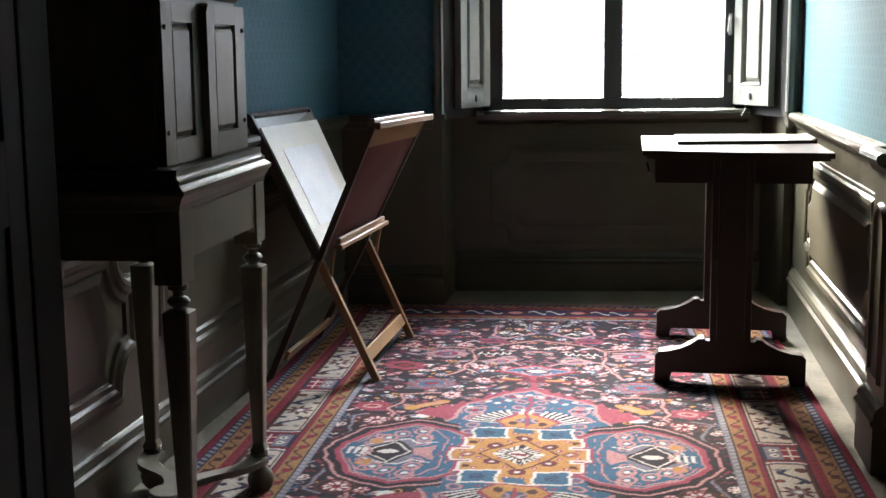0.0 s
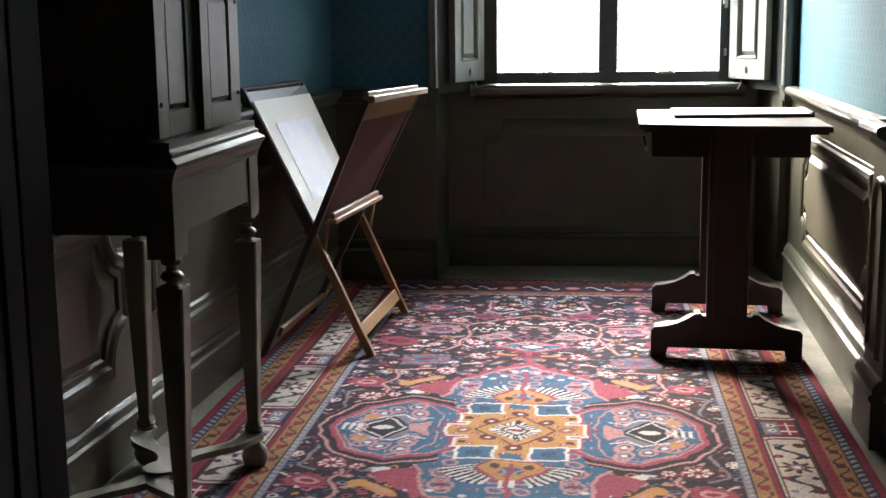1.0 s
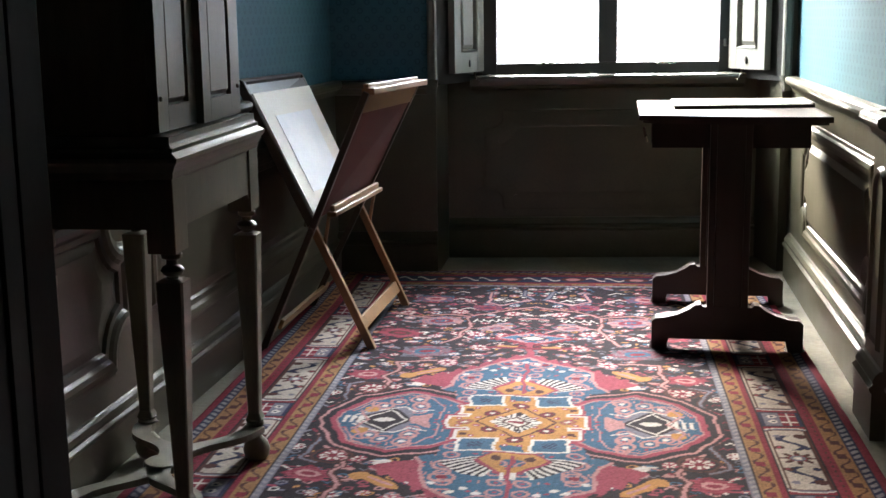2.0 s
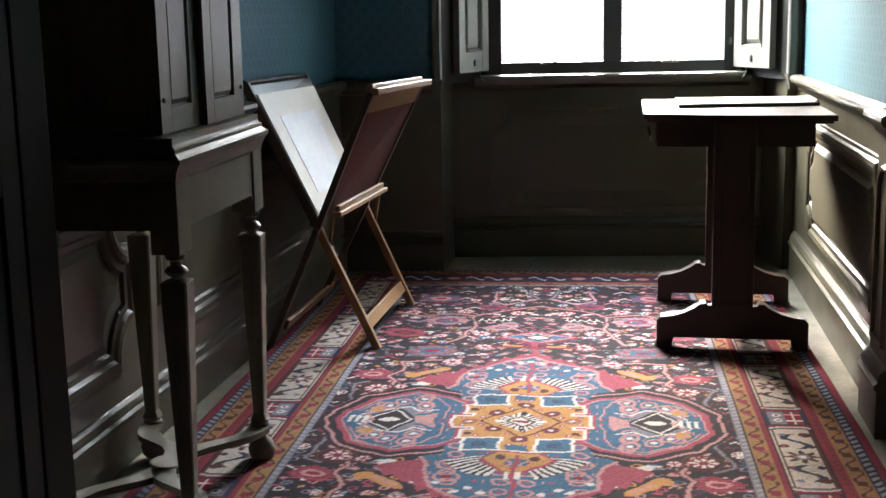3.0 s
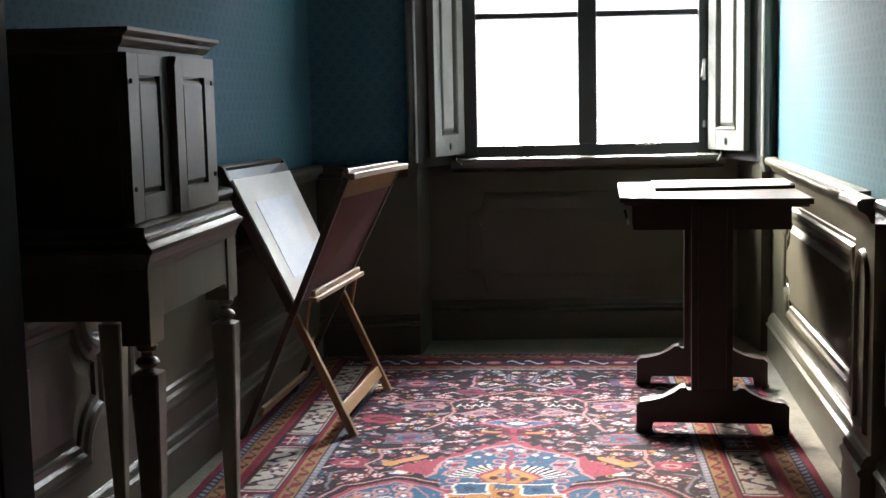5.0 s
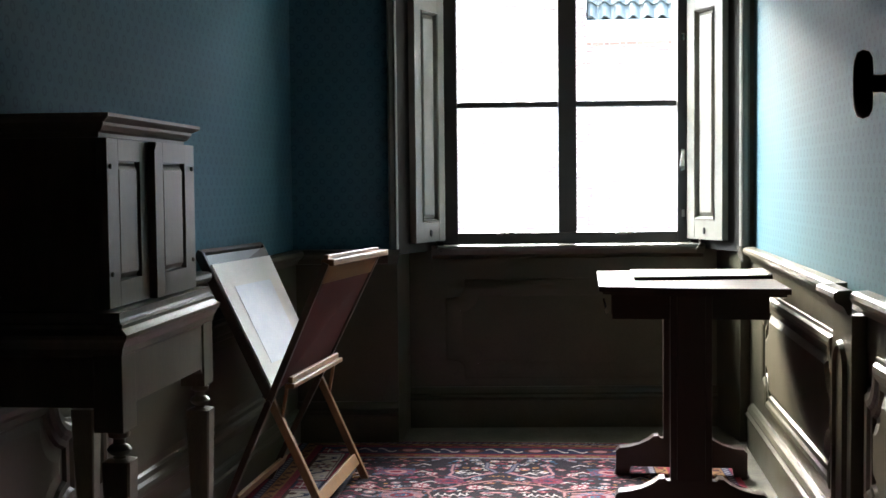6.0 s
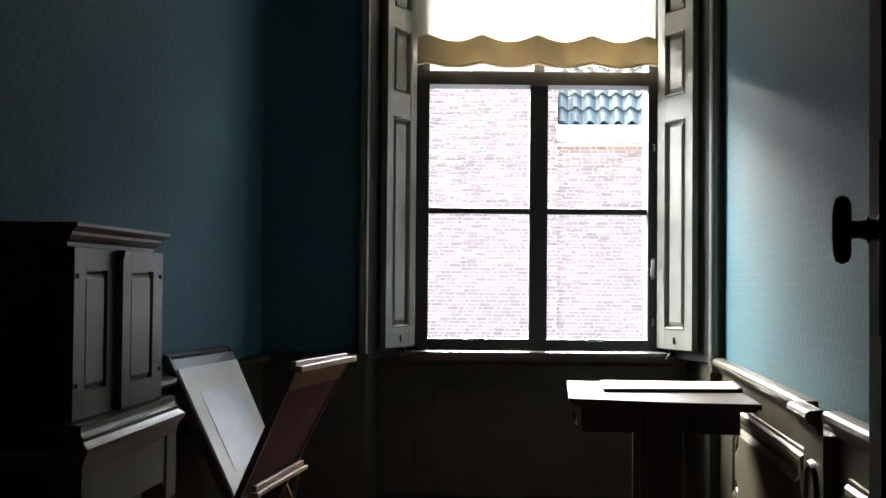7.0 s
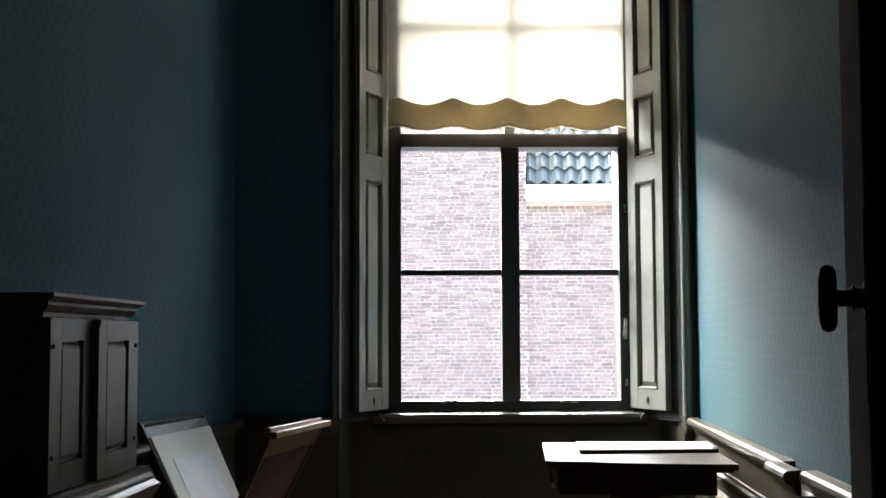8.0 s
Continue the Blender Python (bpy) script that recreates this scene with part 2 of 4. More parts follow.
# ---------------------------------------------------------------- the room: floor, walls, ceiling
LEFT, RIGHT, TOP = -1.225, 0.775, 3.55
TURN_R = -1.0          # the right wall opens slightly towards the window
TURN_W = 4.0           # the window wall stands slightly askew

part("floor", box(-3.2, 3.2, 1.99, 6.35, -0.12, 0.0), M_FLOOR)
# Unseen stretch behind the doorway, made dark to cut bounced light.
tagged(part("floor_passage", box(-3.2, 3.2, -2.6, 1.99, -0.12, 0.0), M_PASSAGE), "unseen passage floor, kept dark to hold back bounced light", "floor", kind="structure")
tagged(bpy.data.objects["floor"], "pale worn bare floor round the rug", "floor", kind="structure")
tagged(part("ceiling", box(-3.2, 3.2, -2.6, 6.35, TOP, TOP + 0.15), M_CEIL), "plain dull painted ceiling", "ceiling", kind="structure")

DADO = [(0.0, 0.800), (0.010, 0.802), (0.016, 0.815), (0.022, 0.824), (0.040, 0.834), (0.046, 0.846), (0.044, 0.858), (0.034, 0.864), (0.0, 0.866)]
SKIRT = [(0.0, 0.0), (0.026, 0.0), (0.026, 0.130), (0.032, 0.136), (0.034, 0.146), (0.024, 0.156), (0.026, 0.164), (0.018, 0.180), (0.008, 0.190), (0.0, 0.192)]


def run_of(profile, y0, y1, out=0.0):
    """A rail or skirting along y; the profile stands out towards -x."""
    return prism([(-d - out, z) for d, z in profile], "y", y0, y1)


def flat_path(a, b, h):
    return (-h, a, b)


# right wall: local x = 0 is its painted lower face, -x looks into the room
wall_right = thing("wall_right", Matrix.Translation((RIGHT, 4.0, 0)) @ pose(0, 0, 0, 0, 0, TURN_R) @ Matrix.Translation((0, -4.0, 0)),
                   "blue patterned wallpaper above olive-painted panelled wainscot", "wall", kind="structure")
part("wallpaper", box(0.016, 0.18, 2.0, 5.75, 0.84, TOP), M_PAPER, wall_right, "blue-green wallpaper with small leaf marks")
part("wainscot", box(0.0, 0.18, 2.0, 5.98, 0.0, 0.84), M_PANEL, wall_right, "olive-brown painted wainscot")
for y0, y1, out in ((3.535, 5.46, 0.0), (3.285, 3.535, 0.04), (2.12, 3.285, 0.0)):
    part("dado_rail", run_of(DADO, y0, y1, out), M_PANEL, wall_right)
    part("skirting", run_of(SKIRT, y0, y1, out), M_PANEL, wall_right)
part("pilaster", box(-0.04, 0.0, 3.285, 3.535, 0.0, 0.80, 0.002), M_PANEL, wall_right)
arch = [(3.345, 0.24), (3.49, 0.24), (3.49, 0.62)] + [(3.4175 + 0.0725 * math.cos(radians(15 * k)), 0.64 + 0.0725 * math.sin(radians(15 * k))) for k in range(1, 12)] + [(3.345, 0.62)]
part("arched_moulding", sweep(arch, [(-0.010, 0.04), (-0.006, 0.050), (0.004, 0.052), (0.010, 0.04)], flat_path), M_PANEL, wall_right, smooth=True)
part("panel_moulding", sweep(notched(3.63, 5.06, 0.272, 0.672, 0.085), BOLECTION, flat_path), M_PANEL, wall_right)
part("raised_field", raised(3.63, 5.06, 0.272, 0.672, 0.085, flat_path), M_PANEL, wall_right)
part("panel_moulding", sweep(notched(2.20, 3.22, 0.272, 0.672, 0.085), BOLECTION, flat_path), M_PANEL, wall_right)
part("raised_field", raised(2.20, 3.22, 0.272, 0.672, 0.085, flat_path), M_PANEL, wall_right)

# left wall: local +x looks into the room
wall_left = thing("wall_left", pose(-1.272, 2.7, 0, 0, 0, -1.8) @ Matrix.Translation((0, -2.7, 0)), "blue patterned wallpaper above olive-painted panelled wainscot", "wall", kind="structure")
part("wallpaper", box(-0.18, -0.016, 2.0, 5.75, 0.84, TOP), M_PAPER, wall_left, "blue-green wallpaper with small leaf marks")
part("wainscot", box(-0.18, 0.0, 2.0, 5.75, 0.0, 0.84), M_PANEL, wall_left, "olive-brown painted wainscot")
part("dado_rail", prism(DADO, "y", 2.12, 5.40), M_PANEL, wall_left)
part("skirting", prism([(d * 0.6, z * 0.86) for d, z in SKIRT], "y", 2.12, 5.40), M_PANEL, wall_left)
for y0, y1 in ((2.2, 3.04), (3.24, 4.98)):
    part("panel_moulding", sweep(notched(y0, y1, 0.272, 0.640, 0.11), BOLECTION, lambda a, b, h: (h, a, b)), M_PANEL, wall_left)
    part("raised_field", raised(y0, y1, 0.272, 0.640, 0.10, lambda a, b, h: (0.3 * h, a, b)), M_PANEL, wall_left)

# window wall, in its own frame: x along the wall, y into it, 0 at its inner face
W = Matrix.Translation((0, 5.50, 0)) @ pose(0, 0, 0, 0, 0, TURN_W)
NL, NR, NT = -0.740, 0.760, 3.36     # the niche's sides and top
wall_window = thing("wall_window", W, "dark blue papered wall with a deep window niche", "wall", kind="structure")
part("wallpaper", box(-1.62, NL - 0.002, 0.016, 0.95, 0.84, TOP), M_PAPER, wall_window, "blue-green wallpaper in shade")
part("wainscot", box(-1.62, NL - 0.002, 0.0, 0.95, 0.0, 0.84), M_PANEL, wall_window)
part("wall_end", box(NR + 0.002, 1.5, 0.016, 0.95, 0.0, TOP), M_PANEL, wall_window)
part("lintel", box(NL - 0.002, NR + 0.002, 0.0, 0.95, NT, TOP), M_PANEL, wall_window)
part("dado_rail", prism([(-d, z) for d, z in DADO], "x", -1.20, NL - 0.008), M_PANEL, wall_window)
part("skirting", prism([(-d, z) for d, z in SKIRT], "x", -1.20, NL - 0.002), M_PANEL, wall_window)
# the wall below the window and the outer masonry round the opening
part("apron_wall", box(NL - 0.002, NR + 0.002, 0.385, 0.90, 0.0, 0.835), M_PANEL, wall_window, "olive-brown painted panel under the window")
part("panel_moulding", sweep(notched(-0.50, 0.52, 0.27, 0.66, 0.085), [(o, h * 0.16) for o, h in BOLECTION], lambda a, b, h: (a, 0.385 - h, b)), M_PANEL, wall_window, smooth=True)
part("skirting", prism([(0.385 - d, z) for d, z in SKIRT], "x", NL + 0.03, NR - 0.03), M_PANEL, wall_window)
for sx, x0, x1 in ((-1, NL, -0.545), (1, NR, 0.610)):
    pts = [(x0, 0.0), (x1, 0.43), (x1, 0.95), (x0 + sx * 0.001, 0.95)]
    part("reveal", prism(pts if sx < 0 else pts[::-1], "z", 0.84, NT), M_REVEAL, wall_window, "splayed reveal behind the shutter, recess shade put into its colour")
    lower = [(x0, 0.0), (x0 - sx * 0.03, 0.39), (x0, 0.39)]
    part("lower_reveal", prism(lower, "z", 0.0, 0.84), M_PANEL, wall_window)
    part("architrave", prism([(x0 + sx * 0.036, 0.014), (x0 + sx * 0.036, -0.012), (x0 + sx * 0.026, -0.020), (x0 + sx * 0.010, -0.018), (x0 + sx * 0.002, -0.026), (x0 - sx * 0.004, -0.018), (x0 - sx * 0.004, 0.014)], "z", 0.866, NT), M_SHUTTER, wall_window)
    stub = [(x0 + sx * 0.040, 0.800), (x0 + sx * 0.040, 0.866), (x0 - sx * 0.012, 0.866), (x0 - sx * 0.004, 0.835), (x0, 0.80)]
    part("dado_return", prism(stub, "y", -0.05, 0.12, bevel=0.003), M_SILL, wall_window)

# ---------------------------------------------------------------- the window
WY = 0.40
window = thing("window_1", W, "dark-painted wooden window with four large lower panes", "window", kind="structure")
FX0, FX1, Z0, Z1, Z2, ZT = -0.545, 0.605, 0.845, 2.105, 2.170, 3.34
for x0, x1 in ((FX0, -0.478), (0.546, FX1)):
    part("window_frame", box(x0, x1, WY - 0.03, WY + 0.09, Z0, ZT, 0.004), M_FRAME, window)
part("window_frame", box(-0.478, 0.546, WY - 0.03, WY + 0.09, Z0, 0.918, 0.004), M_FRAME, window)
part("mullion", box(-0.007, 0.078, WY - 0.025, WY + 0.08, 0.918, Z1, 0.005), M_FRAME, window)
part("mullion", box(0.010, 0.060, WY - 0.010, WY + 0.08, Z2, ZT - 0.04, 0.005), M_FRAME, window)
part("transom", box(-0.478, 0.546, WY - 0.045, WY + 0.10, Z1, Z2, 0.006), M_FRAME, window)
part("window_frame", box(-0.478, 0.546, WY - 0.03, WY + 0.09, ZT - 0.04, ZT, 0.004), M_FRAME, window)
for x0, x1 in ((-0.478, -0.007), (0.078, 0.546)):
    part("glazing_bar", box(x0, x1, WY + 0.0, WY + 0.05, 1.503, 1.530, 0.004), M_FRAME, window)
    part("glazing_bar", box(x0, x1, WY + 0.0, WY + 0.05, 2.700, 2.726, 0.004), M_FRAME, window)
    for z0, z1 in ((0.918, 1.503), (1.530, Z1), (Z2, 2.700), (2.726, ZT - 0.04)):
        part("pane", box(x0 - 0.004, x1 + 0.004, WY + 0.022, WY + 0.026, z0 - 0.004, z1 + 0.004), M_GLASS, window).visible_shadow = False
    # small sash lifts on the bottom rail
    c = (x0 + x1) / 2 - 0.01
    part("sash_lift", prism([(c - 0.045, 0.908), (c + 0.045, 0.908), (c + 0.045, 0.914), (c + 0.03, 0.920), (c - 0.03, 0.920), (c - 0.045, 0.914)], "y", WY - 0.045, WY - 0.028), M_STEEL, window)
# catch on the right frame
catch = part("window_catch", box(0.562, 0.578, WY - 0.04, WY - 0.03, 1.20, 1.30, 0.002), M_STEEL, window, "bright metal window catch")
part("handle", beam((0.570, WY - 0.055, 1.29), (0.556, WY - 0.075, 1.215), 0.014, 0.010), M_STEEL, catch)
for z in (0.985, 1.80):
    part("hinge", lathe([(0.006, 0), (0.008, 0.004), (0.008, 0.03), (0.006, 0.034)], 10, at=(0.572, WY - 0.035, z)), M_STEEL, window)

sill = thing("window_sill", W, "painted window sill board catching the daylight", "window sill", kind="structure")
part("board", prism([(0.265, 0.838), (0.262, 0.850), (0.268, 0.862), (0.28, 0.866), (0.385, 0.872), (0.385, 0.838)], "x", -0.60, 0.655), M_SILL, sill)
part("edge_moulding", prism([(0.285, 0.838), (0.292, 0.820), (0.31, 0.812), (0.33, 0.80), (0.384, 0.80), (0.384, 0.838)], "x", -0.60, 0.655), M_PANEL, sill)
for x, s in ((-0.575, -1), (0.632, 1)):
    part("shutter_hook", beam((x, 0.268, 0.862), (x - s * 0.022, 0.250, 0.836), 0.008, 0.006), M_STEEL, sill, "small bright metal shutter hook")
    part("hook_stem", beam((x, 0.268, 0.860), (x + s * 0.004, 0.300, 0.885), 0.008, 0.006), M_STEEL, sill)


def shutter(name, m, flip):
    """A folded shutter leaf: 0.285 wide along local x, panels facing -y."""
    ob = thing(name, m, "grey-green panelled wooden shutter, folded open beside the window", "shutter", "window shutters")
    w, z0, z1 = 0.285, 0.885, NT - 0.03
    rails = [(z0, 0.975), (1.930, 2.040), (2.330, 2.425), (z1 - 0.09, z1)]
    for x0, x1 in ((0, 0.062), (w - 0.062, w)):
        part("stile", box(x0, x1, 0, 0.032, z0, z1, 0.002), M_SHUTTER, ob)
    for a, b in rails:
        part("rail", box(0.062, w - 0.062, 0.001, 0.031, a, b), M_SHUTTER, ob)
    for (_, a), (b, _) in zip(rails, rails[1:]):
        p = part("panel", box(0.055, w - 0.055, 0.018, 0.026, a - 0.005, b + 0.005), M_SHUTTER, ob)
        x0, x1, e, d = 0.062, w - 0.062, 0.034, 0.016
        bm = bmesh.new()
        out = [bm.verts.new(q) for q in ((x0 + d, 0.018, a + d), (x1 - d, 0.018, a + d), (x1 - d, 0.018, b - d), (x0 + d, 0.018, b - d))]
        inn = [bm.verts.new(q) for q in ((x0 + e, 0.006, a + e), (x1 - e, 0.006, a + e), (x1 - e, 0.006, b - e), (x0 + e, 0.006, b - e))]
        bm.faces.new(inn)
        for k in range(4):
            bm.faces.new((out[k], out[(k + 1) % 4], inn[(k + 1) % 4], inn[k]))
        part("raised_field", bm, M_SHUTTER, p)
        part("moulding", sweep([(x0, a), (x0, b), (x1, b), (x1, a)], [(0.0, 0.001), (0.004, -0.004), (0.010, 0.002), (0.014, 0.016), (0.014, 0.018)], lambda u, v, h: (u, h, v)), M_SHUTTER, p)
    part("finger_hole", lathe([(0.009, 0), (0.013, 0.0), (0.013, 0.003), (0.009, 0.004)], 14, at=(0, 0, 0)), M_IRON, ob).matrix_local = Matrix.Translation((w / 2, 0.0, 0.925)) @ pose(0, 0, 0, 90, 0, 0) @ Matrix.Diagonal((0.7, 1.2, 1, 1))
    return ob


def along(p, q):
    """A frame at p whose x axis runs to q."""
    d = Vector(q) - Vector(p)
    return Matrix.Translation((p[0], p[1], 0)) @ pose(0, 0, 0, 0, 0, math.degrees(math.atan2(d.y, d.x)))


shutter("shutter", W @ along((-0.660, 0.085), (-0.535, 0.345)), 0)
shutter("shutter", W @ along((0.585, 0.345), (0.695, 0.085)), 1)

# ---------------------------------------------------------------- blind
blind = thing("roman_blind", W, "cream cloth blind drawn half down, with scalloped folds", "blind")


def cloth(z0, z1, y, wave, depth, x0=-0.535, x1=0.572, cols=72, rows=10, scallop=0.0, top=0.0):
    bm = bmesh.new()
    grid = []
    for j in range(rows + 1):
        line = []
        for i in range(cols + 1):
            s = i / cols
            x = x0 + (x1 - x0) * s
            f = j / rows
            lobes = abs(math.sin(math.pi * (4.35 * s + 0.82)))
            zb, zt = z0 - scallop * lobes, z1 - top * lobes
            line.append(bm.verts.new((x, y - depth * (0.4 + 0.6 * math.sin(f * math.pi)) * (0.5 + 0.5 * math.cos(2 * math.pi * (4.35 * s + 0.82))) - wave * math.sin(s * 47 + f * 2), zb + (zt - zb) * f)))
        grid.append(line)
    for a, b in zip(grid, grid[1:]):
        for i in range(cols):
            bm.faces.new((a[i], a[i + 1], b[i + 1], b[i]))
    return bm


part("hanging_cloth", cloth(2.30, 3.31, 0.335, 0.0015, 0.003, rows=4), M_BLIND, blind, smooth=True)
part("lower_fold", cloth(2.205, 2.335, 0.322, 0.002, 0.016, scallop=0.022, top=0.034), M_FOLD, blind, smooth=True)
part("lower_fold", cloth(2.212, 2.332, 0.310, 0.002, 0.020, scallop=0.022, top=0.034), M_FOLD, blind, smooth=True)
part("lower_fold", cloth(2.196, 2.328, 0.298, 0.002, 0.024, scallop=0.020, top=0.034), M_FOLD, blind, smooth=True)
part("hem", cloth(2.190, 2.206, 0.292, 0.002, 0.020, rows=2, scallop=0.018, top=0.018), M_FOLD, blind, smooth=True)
part("head_rail", box(-0.535, 0.572, 0.315, 0.350, 3.31, 3.345, 0.003), M_FRAME, blind)

# ---------------------------------------------------------------- doorway, doors and the passage behind the camera
JL, JR, DY0, DY1, DTOP = -1.003, 0.523, 1.99, 2.10, 2.55
wall_door = thing("wall_door", pose(0, 0, 0), "dark wall with a wide painted doorway", "wall", kind="structure")
part("wall_side", box(-3.2, JL - 0.02, DY0, DY1 - 0.005, 0, TOP), M_HALL, wall_door)
part("wall_side", box(JR + 0.02, 3.2, DY0, DY1 - 0.005, 0, TOP), M_HALL, wall_door)
part("wall_over_door", box(JL - 0.02, JR + 0.02, DY0, DY1 - 0.005, DTOP, TOP), M_HALL, wall_door)
for x0, x1 in ((JL - 0.02, JL), (JR, JR + 0.02)):
    part("door_jamb", box(x0, x1, DY0 - 0.004, DY1, 0, DTOP, 0.003), M_JAMB, wall_door)
for x, y0, y1, name in ((-3.2, -2.6, 1.99, "wall_passage"), (3.2, -2.6, 1.99, "wall_passage")):
    tagged(part(name, box(x - 0.1, x + 0.1, y0, y1, 0, TOP), M_HALL), "plain dark passage wall", "wall", kind="structure")
tagged(part("wall_passage", box(-3.1, 3.1, -2.7, -2.5, 0, TOP), M_HALL), "plain dark passage wall", "wall", kind="structure")


def door_leaf(name, hinge, edge, label, knob):
    """A leaf from the hinge to its free edge, panelled on both faces; local x runs along it."""
    m = along(hinge, edge)
    w = (Vector(edge) - Vector(hinge)).length
    ob = tagged(thing(name, m, label, "door", kind="structure"))
    t, z1 = 0.02, DTOP - 0.02
    part("leaf", box(0, w, -t + 0.008, t - 0.008, 0.01, z1), M_DOOR, ob)
    for x0, x1 in ((0, 0.11), (w - 0.11, w)):
        part("stile", box(x0, x1, -t, t, 0.01, z1, 0.003), M_DOOR, ob)
    for a, b in ((0.01, 0.22), (0.86, 1.0), (z1 - 0.12, z1)):
        part("rail", box(0.11, w - 0.11, -t, t, a, b, 0.003), M_DOOR, ob)
    if knob:
        side = knob
        handle = part("knob", lathe([(0.004, 0.0), (0.016, 0.001), (0.0195, 0.006), (0.021, 0.017), (0.0195, 0.028), (0.015, 0.033), (0.004, 0.034)], 24), M_IRON, ob, "black oval door knob", smooth=True)
        handle.matrix_local = Matrix.Translation((w - 0.075, side * 0.048, 1.238)) @ pose(0, 0, 0, -90 * side, 0, 0) @ Matrix.Diagonal((0.85, 1.55, 0.52, 1))
        part("stem", lathe([(0.014, -0.004), (0.016, 0.004), (0.009, 0.010), (0.009, 0.018), (0.0125, 0.022), (0.009, 0.026), (0.0075, 0.032), (0.008, 0.050)], 18), M_IRON, ob, smooth=True).matrix_local = Matrix.Translation((w - 0.075, side * 0.020, 1.238)) @ pose(0, 0, 0, -90 * side, 0, 0) @ Matrix.Diagonal((1.1, 1.1, 0.62, 1))
        part("escutcheon", box(w - 0.10, w - 0.05, side * 0.0195, side * 0.023, 1.14, 1.32, 0.0), M_IRON, ob)
    return ob


door_leaf("door_1", (0.556, 1.972), (0.303, 1.15), "dark-painted panelled door standing open, with a black knob", -1)
door_leaf("door_2", (-1.02, 1.965), (-0.84, 1.12), "dark-painted panelled door standing open", 0)

# ---------------------------------------------------------------- cabinet on its stand
CAB = Matrix.Translation((-0.872, 2.425, 0)) @ pose(0, 0, 0, 0, 0, 0.4)   # local y runs along the front, -x to the back; x = 0 is the front of the stand
cab = thing("cabinet_on_stand", CAB, "brown-painted two-door cabinet on tapering legs with ball feet", "cabinet")
LW, LX, LB = 0.570, -0.028, -0.318     # leg spacing along the front; the front and back legs' places in x
LEG = [(0.017, 0.110), (0.021, 0.118), (0.018, 0.126), (0.0145, 0.135), (0.0150, 0.142), (0.0290, 0.590), (0.0290, 0.602), (0.016, 0.607)]
for lx, ly in ((LX, 0), (LX, LW), (LB, 0), (LB, LW)):
    leg = part("leg", square_post(LEG, at=(lx, ly, 0)), M_OAK, cab)
    part("turned_collar", lathe([(0.014, 0.604), (0.012, 0.612), (0.020, 0.616), (0.025, 0.624), (0.020, 0.632), (0.012, 0.636), (0.012, 0.646), (0.021, 0.650), (0.022, 0.658), (0.016, 0.667)], 18, at=(lx, ly, 0)), M_OAK, leg, smooth=True)
    part("ball_foot", lathe([(0.006, 0.0), (0.020, 0.004), (0.031, 0.018), (0.035, 0.036), (0.030, 0.054), (0.018, 0.068), (0.014, 0.074), (0.020, 0.079), (0.020, 0.084)], 20, at=(lx, ly, 0)), M_OAK, leg, smooth=True)
    part("collar", lathe([(0.021, 0.100), (0.025, 0.104), (0.021, 0.110), (0.024, 0.116), (0.017, 0.122)], 18, at=(lx, ly, 0)), M_OAK, leg, smooth=True)


def wavy_arm(p, q, bow):
    """A flat S-shaped bar from a foot to the middle of the crossed stretcher, swelling at both ends."""
    p, q = Vector(p), Vector(q)
    d = (q - p).normalized()
    n = Vector((d.y, -d.x))
    up, dn = [], []
    for k in range(17):
        f = k / 16
        c = p.lerp(q, f) + n * bow * math.sin(2 * math.pi * f)
        w = 0.017 + 0.014 * (1 - f) ** 4 + 0.020 * f ** 3
        up.append(tuple(c + n * w))
        dn.append(tuple(c - n * w))
    return prism(up + dn[::-1], "z", 0.084, 0.100, bevel=0.002)


CM = ((LX + LB) / 2, LW / 2)
for lx, ly, bow in ((LX, 0, 0.026), (LX, LW, -0.020), (LB, 0, -0.020), (LB, LW, 0.026)):
    part("stretcher_arm", wavy_arm((lx, ly), CM, bow), M_OAK, cab)
part("stretcher_boss", lathe([(0.045, 0.082), (0.050, 0.085), (0.050, 0.100), (0.046, 0.103)], 20, at=(*CM, 0)), M_OAK, cab)
# aprons, the corner posts and the waist moulding
YA, YB, XF, XB = -0.053, LW + 0.024, 0.0, -0.338
low_edge = [(YA + 0.080, 0.668), (YA + 0.082, 0.700), (YA + 0.096, 0.714), (YB - 0.094, 0.710), (YB - 0.080, 0.696), (YB - 0.078, 0.668)]
part("front_apron", prism([*low_edge, (YB - 0.078, 0.820), (YA + 0.080, 0.820)], "x", XF - 0.022, XF - 0.005), M_OAK, cab)
part("side_apron", box(XB + 0.05, XF - 0.060, YA + 0.003, YA + 0.02, 0.716, 0.820), M_OAK, cab)
part("side_apron", box(XB + 0.05, XF - 0.060, YB - 0.02, YB - 0.003, 0.716, 0.820), M_OAK, cab)
part("back_apron", box(XB, XB + 0.02, YA + 0.08, YB - 0.08, 0.716, 0.820), M_OAK, cab)
for y0, y1 in ((YA, YA + 0.080), (YB - 0.078, YB)):
    part("corner_post", box(XF - 0.060, XF, y0, y1, 0.666, 0.820, 0.003), M_OAK, cab)
    part("corner_post", box(XB, XB + 0.050, y0, y1, 0.666, 0.820, 0.003), M_OAK, cab)
MOULD = [(-0.004, 0.814), (0.001, 0.820), (0.003, 0.832), (0.010, 0.846), (0.016, 0.853), (0.017, 0.861), (0.010, 0.866), (0.003, 0.872), (0.004, 0.880), (-0.002, 0.884), (-0.006, 0.895), (-0.014, 0.903), (-0.022, 0.905)]
ring = [(XB, YA), (XF, YA), (XF, YB), (XB, YB)]
part("waist_moulding", sweep(ring, MOULD, lambda a, b, h: (a, b, h)), M_OAK, cab)
